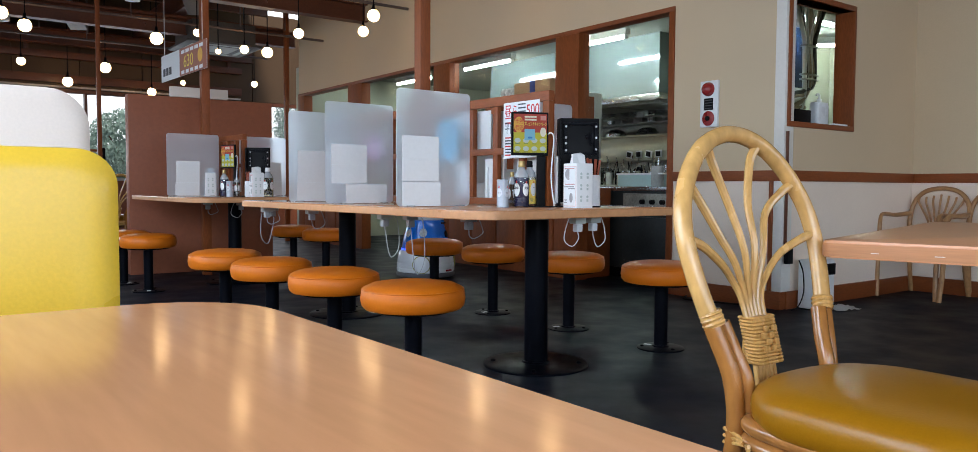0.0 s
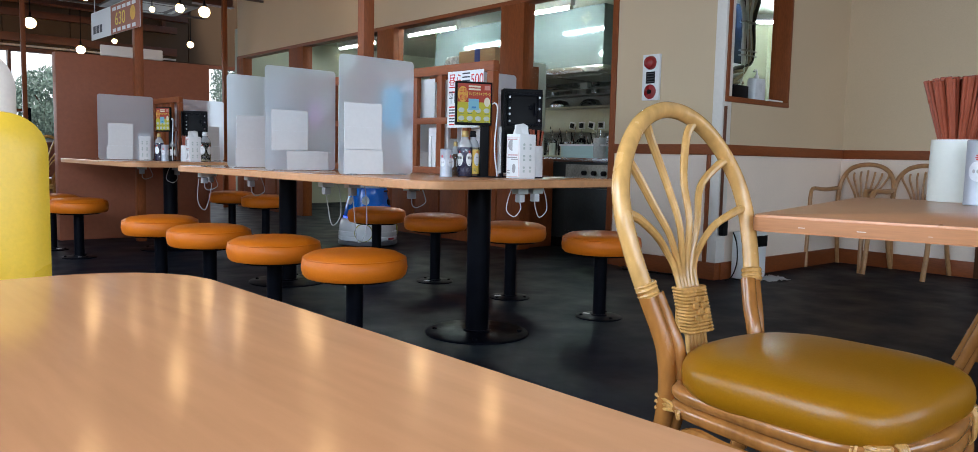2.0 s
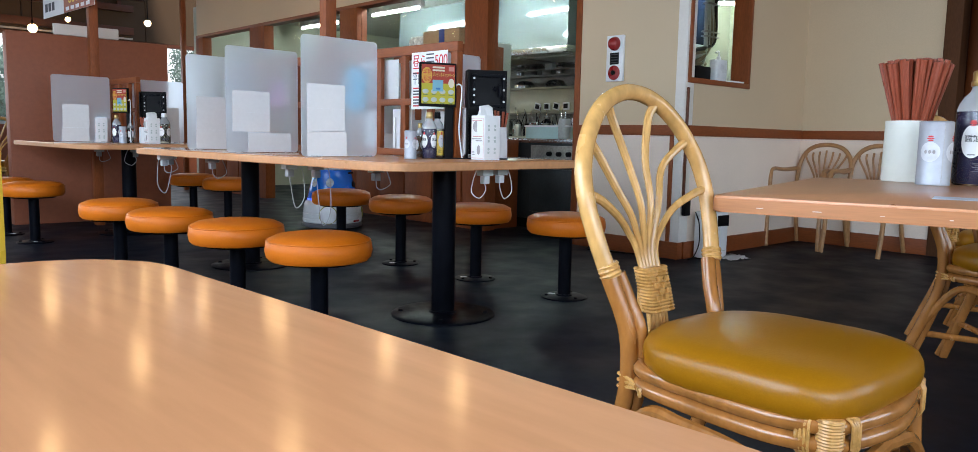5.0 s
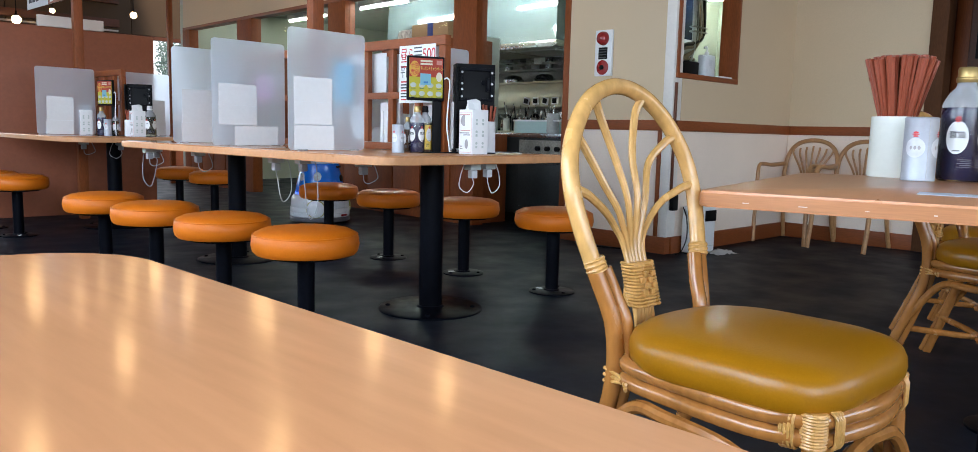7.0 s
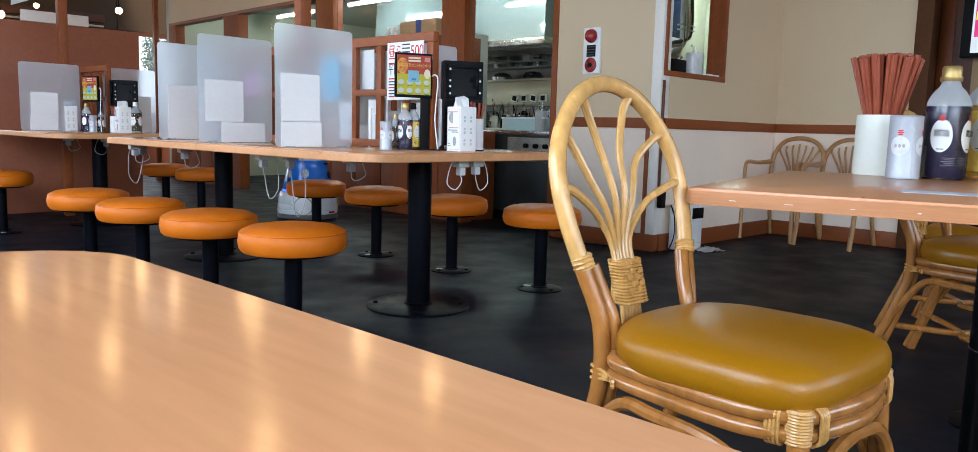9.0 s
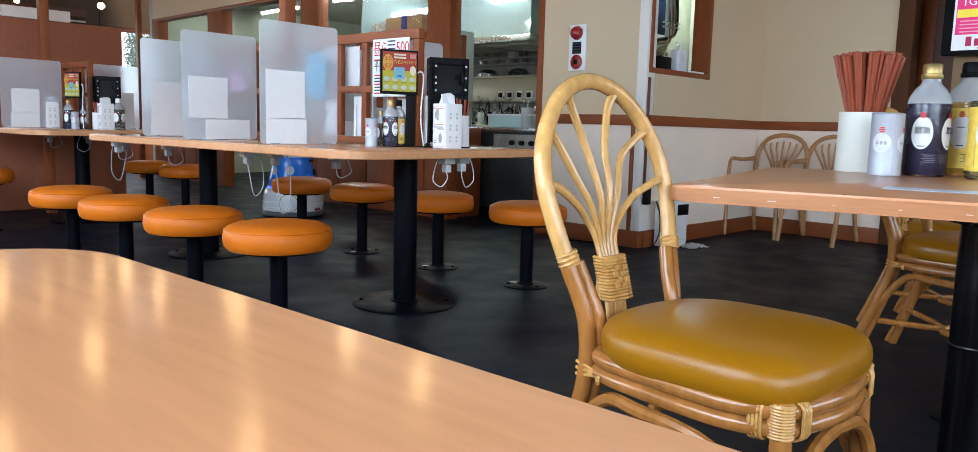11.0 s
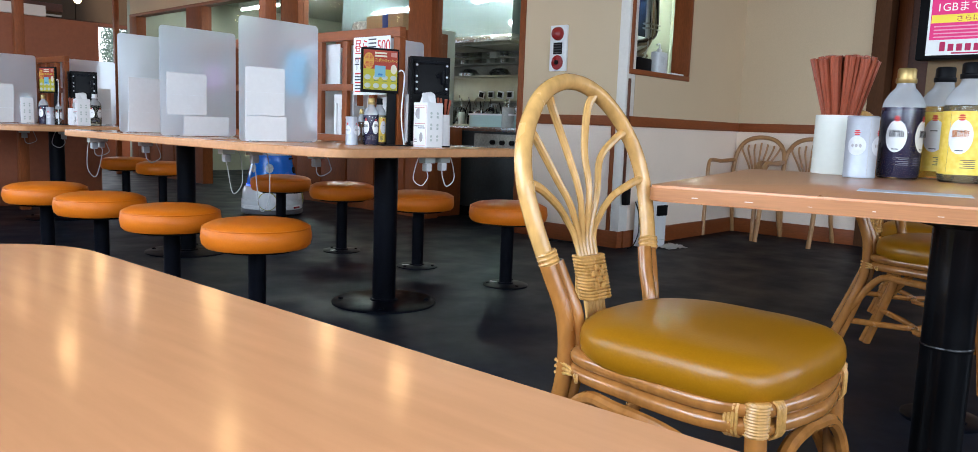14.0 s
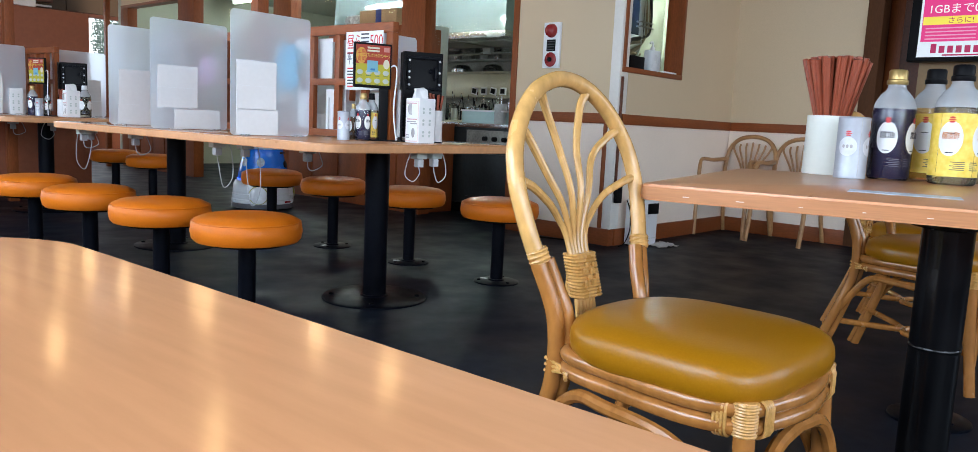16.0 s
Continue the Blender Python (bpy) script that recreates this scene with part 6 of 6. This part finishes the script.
# ---- serving robot ----
rb = thing("serving_robot", pose(3.55, 5.72, 0, 0, 0, 20), "white and blue serving robot with tray shelves", "robot")
RWHITE = mat("robot_white", (0.74, 0.76, 0.78), 0.25, vary=0.03, coat=0.3)
RGREY = mat("robot_grey_rubber", (0.10, 0.10, 0.11), 0.5, vary=0.1)
part("skirt", turned([(0.240, 0.012), (0.252, 0.018), (0.254, 0.040), (0.246, 0.052)], seg=48), RGREY, rb)
base = part("base", turned([(0.244, 0.052), (0.251, 0.060), (0.252, 0.084), (0.246, 0.088), (0.250, 0.094), (0.249, 0.128), (0.242, 0.133), (0.245, 0.140), (0.238, 0.205), (0.224, 0.232), (0.208, 0.240)], seg=48), RWHITE, rb)
part("bumper_lamp", boxed(-0.035, 0.035, -0.256, -0.246, 0.062, 0.078, 0.003), RED, base, "red bumper lamp")
for x in (-0.012, 0.012):
    part("sensor", boxed(x - 0.005, x + 0.005, -0.245, -0.232, 0.185, 0.199, 0.002), BLACKPL, base)
for s_ in (-1, 1):
    w = part("wheel_cover", turned([(0.072, 0), (0.072, 0.012), (0.062, 0.020), (0.030, 0.022)], seg=32), RWHITE, rb)
    w.matrix_local = pose(s_ * 0.205, -0.118, 0.125, 90, 0, s_ * 60)
    part("wheel_ring", turned([(0.074, 0.0), (0.078, 0.006), (0.074, 0.013), (0.070, 0.013)], seg=32), mat("olive_ring", (0.30, 0.28, 0.05), 0.4), w)
part("light_ring", turned([(0.207, 0.240), (0.209, 0.246), (0.207, 0.253)], seg=48), glow("blue_glow", (0.03, 0.10, 1.0), 3.0), rb, "glowing blue light ring")
waist = part("blue_waist", turned([(0.206, 0.253), (0.208, 0.262), (0.196, 0.330), (0.172, 0.420), (0.162, 0.462), (0.163, 0.492), (0.155, 0.497)], seg=48), BLUE, rb, "glossy blue flared waist")
part("camera_eye", turned([(0.030, 0), (0.028, 0.008), (0.016, 0.010)], seg=22), BLACKPL, waist).matrix_local = pose(0.055, -0.176, 0.375, 82, 0, 17)
for i in range(3):
    part("port", boxed(0.008 + 0.030 * i, 0.030 + 0.030 * i, -0.170 + 0.010 * i, -0.158 + 0.010 * i, 0.462, 0.478, 0.003), BLACKPL, waist)
part("socket_cover", boxed(0.045, 0.095, -0.205, -0.188, 0.285, 0.310, 0.004), BLACKPL, waist)
STICK = mat("pale_sticker", (0.42, 0.52, 0.58), 0.5, vary=0.3, scale=60)
for a, z, r_ in ((-58, 0.392, 0.032), (-104, 0.385, 0.028)):
    part("sticker", turned([(r_, 0), (r_, 0.002)], seg=18, squash=1.2), STICK, waist).matrix_local = pose(0.182 * math.sin(radians(a)), -0.182 * math.cos(radians(a)), z, 76, 0, a)
part("collar", turned([(0.155, 0.497), (0.160, 0.502), (0.188, 0.545), (0.206, 0.590), (0.210, 0.612), (0.200, 0.616), (0.180, 0.590)], seg=48), RWHITE, rb)
# upright arch: curved front cover, roof band, trays between two rear stays
front = part("front_cover", slab(rounded(-0.17, 0.17, 0.60, 1.225, 0.045), -0.016, 0.016, 0.010), RWHITE, rb)
front.matrix_local = pose(0, -0.165, 0, 90, 0, 0)
arch = [(0, -0.165, 1.12), (0, -0.160, 1.19), (0, -0.115, 1.245), (0, -0.02, 1.262), (0, 0.09, 1.262), (0, 0.165, 1.24), (0, 0.185, 1.16), (0, 0.185, 0.60)]
for s_ in (-1, 1):
    part("side_arch", swept([(s_ * 0.16, y, z) for _, y, z in arch], 0.019, seg=10, n=5), RWHITE, rb)
part("roof_band", slab(rounded(-0.16, 0.16, -0.10, 0.16, 0.05), 1.250, 1.276, 0.010), RWHITE, rb)
part("roof_badge", slab(rounded(-0.09, 0.09, -0.09, -0.01, 0.03), 1.2762, 1.286, 0.003), BLUE, rb)
card = part("top_card", boxed(-0.055, 0.055, 0.02, 0.026, 1.290, 1.370, 0.002), BLUE, rb, "small blue card on the roof")
part("card_stand", boxed(-0.006, 0.006, 0.018, 0.028, 1.2761, 1.2899), RWHITE, card)
part("face_display", boxed(-0.075, 0.075, -0.200, -0.182, 1.095, 1.160, 0.008), BLACKPL, rb)
for i in range(3):
    part("status_lamp", turned([(0.007, 0), (0.006, 0.003)], seg=10), BLACKPL, rb).matrix_local = pose(-0.025 + 0.025 * i, -0.181, 1.065, 90)
poster = part("poster", boxed(-0.13, 0.13, -0.1835, -0.1815, 0.66, 1.03), PAPER, rb, "white meal offer poster with red print")
lettering("print", "290", 0.075, face_on(-0.085, -0.1842, 0.875), REDINK, poster, 0.13)
lettering("print", "ごはん", 0.05, face_on(-0.055, -0.1842, 0.955), REDINK, poster, 0.15)
part("print_bar", boxed(-0.09, 0.09, -0.1842, -0.1836, 0.838, 0.856), REDINK, poster)
part("print_bar", boxed(-0.07, 0.07, -0.1842, -0.1836, 1.008, 1.018), REDINK, poster)
for x, z, c in ((-0.06, 0.775, (0.62, 0.40, 0.36)), (0.06, 0.745, (0.34, 0.17, 0.06)), (-0.045, 0.695, (0.42, 0.25, 0.16))):
    part("print_dish", turned([(0.052, 0), (0.050, 0.0006)], seg=22, squash=0.75), mat("dish_print_%d" % int(c[0] * 100), c, 0.6, vary=0.4, scale=60), poster).matrix_local = pose(x, -0.1837, z, 90)
for z in (0.66, 0.84, 1.02):
    part("tray", slab(rounded(-0.150, 0.150, -0.14, 0.175, 0.03), z, z + 0.016, 0.005), GREYPANEL, rb)

# ---- far dining area ----
fd = thing("dining_table", pose(1.45, 9.9, 0), "dark topped dining table by the far windows", "table", "dining tables")
part("tabletop", slab(rounded(-0.9, 0.35, -0.35, 0.35, 0.05), 0.66, 0.69, 0.004), LAMINATE, fd)
pedestal(fd, -0.3, 0, 0.66)
sb = thing("service_shelf", pose(1.62, 10.9, 0), "dark wooden service shelf with bottles", "shelf")
part("side_panel", boxed(-0.3, -0.26, -0.15, 0.15, 0, 1.25, 0.004), BLACK, sb)
part("side_panel", boxed(0.26, 0.3, -0.15, 0.15, 0, 1.25, 0.004), BLACK, sb)
for z in (0.3, 0.75, 1.2):
    part("shelf_board", boxed(-0.259, 0.259, -0.15, 0.15, z, z + 0.03, 0.003), TIMBER, sb)
copy_thing(ch, pose(1.62, 9.25, 0, 0, 0, 200))

# ---- outside: trees, fence, far building ----
def leafy(name, x, y, z, rx, ry, rz_, n, seed, label):
    t = thing(name, pose(x, y, -0.12), label, "tree", "trees outside")
    part("trunk", swept([(0, 0, 0), (0.05, 0.02, z * 0.4), (-0.03, 0, z)], (0.13, 0.06), seg=8), mat("bark", (0.10, 0.07, 0.05), 0.9, vary=0.3), t)
    rr = random.Random(seed)
    for k in range(5):
        a = k * 1.26
        part("limb", swept([(0, 0, z * 0.5), (rx * 0.3 * math.cos(a), ry * 0.3 * math.sin(a), z * 0.8), (rx * 0.7 * math.cos(a), ry * 0.7 * math.sin(a), z + rz_ * 0.3)], (0.05, 0.015), seg=6), MATS["bark"], t)
    bm = bmesh.new()
    vs = []
    for i in range(n):
        while True:
            p = Vector((rr.uniform(-1, 1), rr.uniform(-1, 1), rr.uniform(-1, 1)))
            if p.length < 1 and noise.noise(p * 2.3 + Vector((seed, 0, 0))) > -0.18:
                break
        q = Vector((p.x * rx, p.y * ry, z + p.z * rz_))
        e = Euler((rr.uniform(0, 6), rr.uniform(0, 6), rr.uniform(0, 6))).to_matrix()
        s = rr.uniform(0.024, 0.052)
        a, b, c, d = (bm.verts.new(q + e @ Vector(v) * s) for v in ((-1, 0, 0), (0, -0.5, 0.1), (1, 0, 0), (0, 0.5, 0.1)))
        bm.faces.new((a, b, c, d))
    part("crown", bm, LEAF, t, smooth=False)
    return t


leafy("tree", 4.1, 19.5, 1.75, 1.15, 1.2, 0.95, 15000, 1, "green leafy tree outside the far window")
leafy("tree", 8.6, 19.0, 2.5, 1.3, 1.2, 1.2, 11000, 2, "green leafy tree outside the far window")
fence = thing("fence", pose(0, 17.0, -0.12), "pale slatted metal fence outside", "fence")
part("rail", boxed(4.5, 9.5, -0.02, 0.02, 1.75, 1.9), mat("blue_grey_metal", (0.16, 0.18, 0.22), 0.5), fence)
part("rail", boxed(4.5, 9.5, -0.02, 0.02, 0.1, 0.2), MATS["blue_grey_metal"], fence)
for i in range(33):
    part("slat", boxed(4.55 + i * 0.15, 4.65 + i * 0.15, -0.015, 0.015, 0.0, 1.75), WHITEPL, fence)

solo("backdrop", boxed(-60, 80, 70, 70.2, -0.1, 40), glow("overcast_white", (0.93, 0.96, 1.0), 1.5), "plain bright overcast sky behind the trees", "sky", kind="structure")
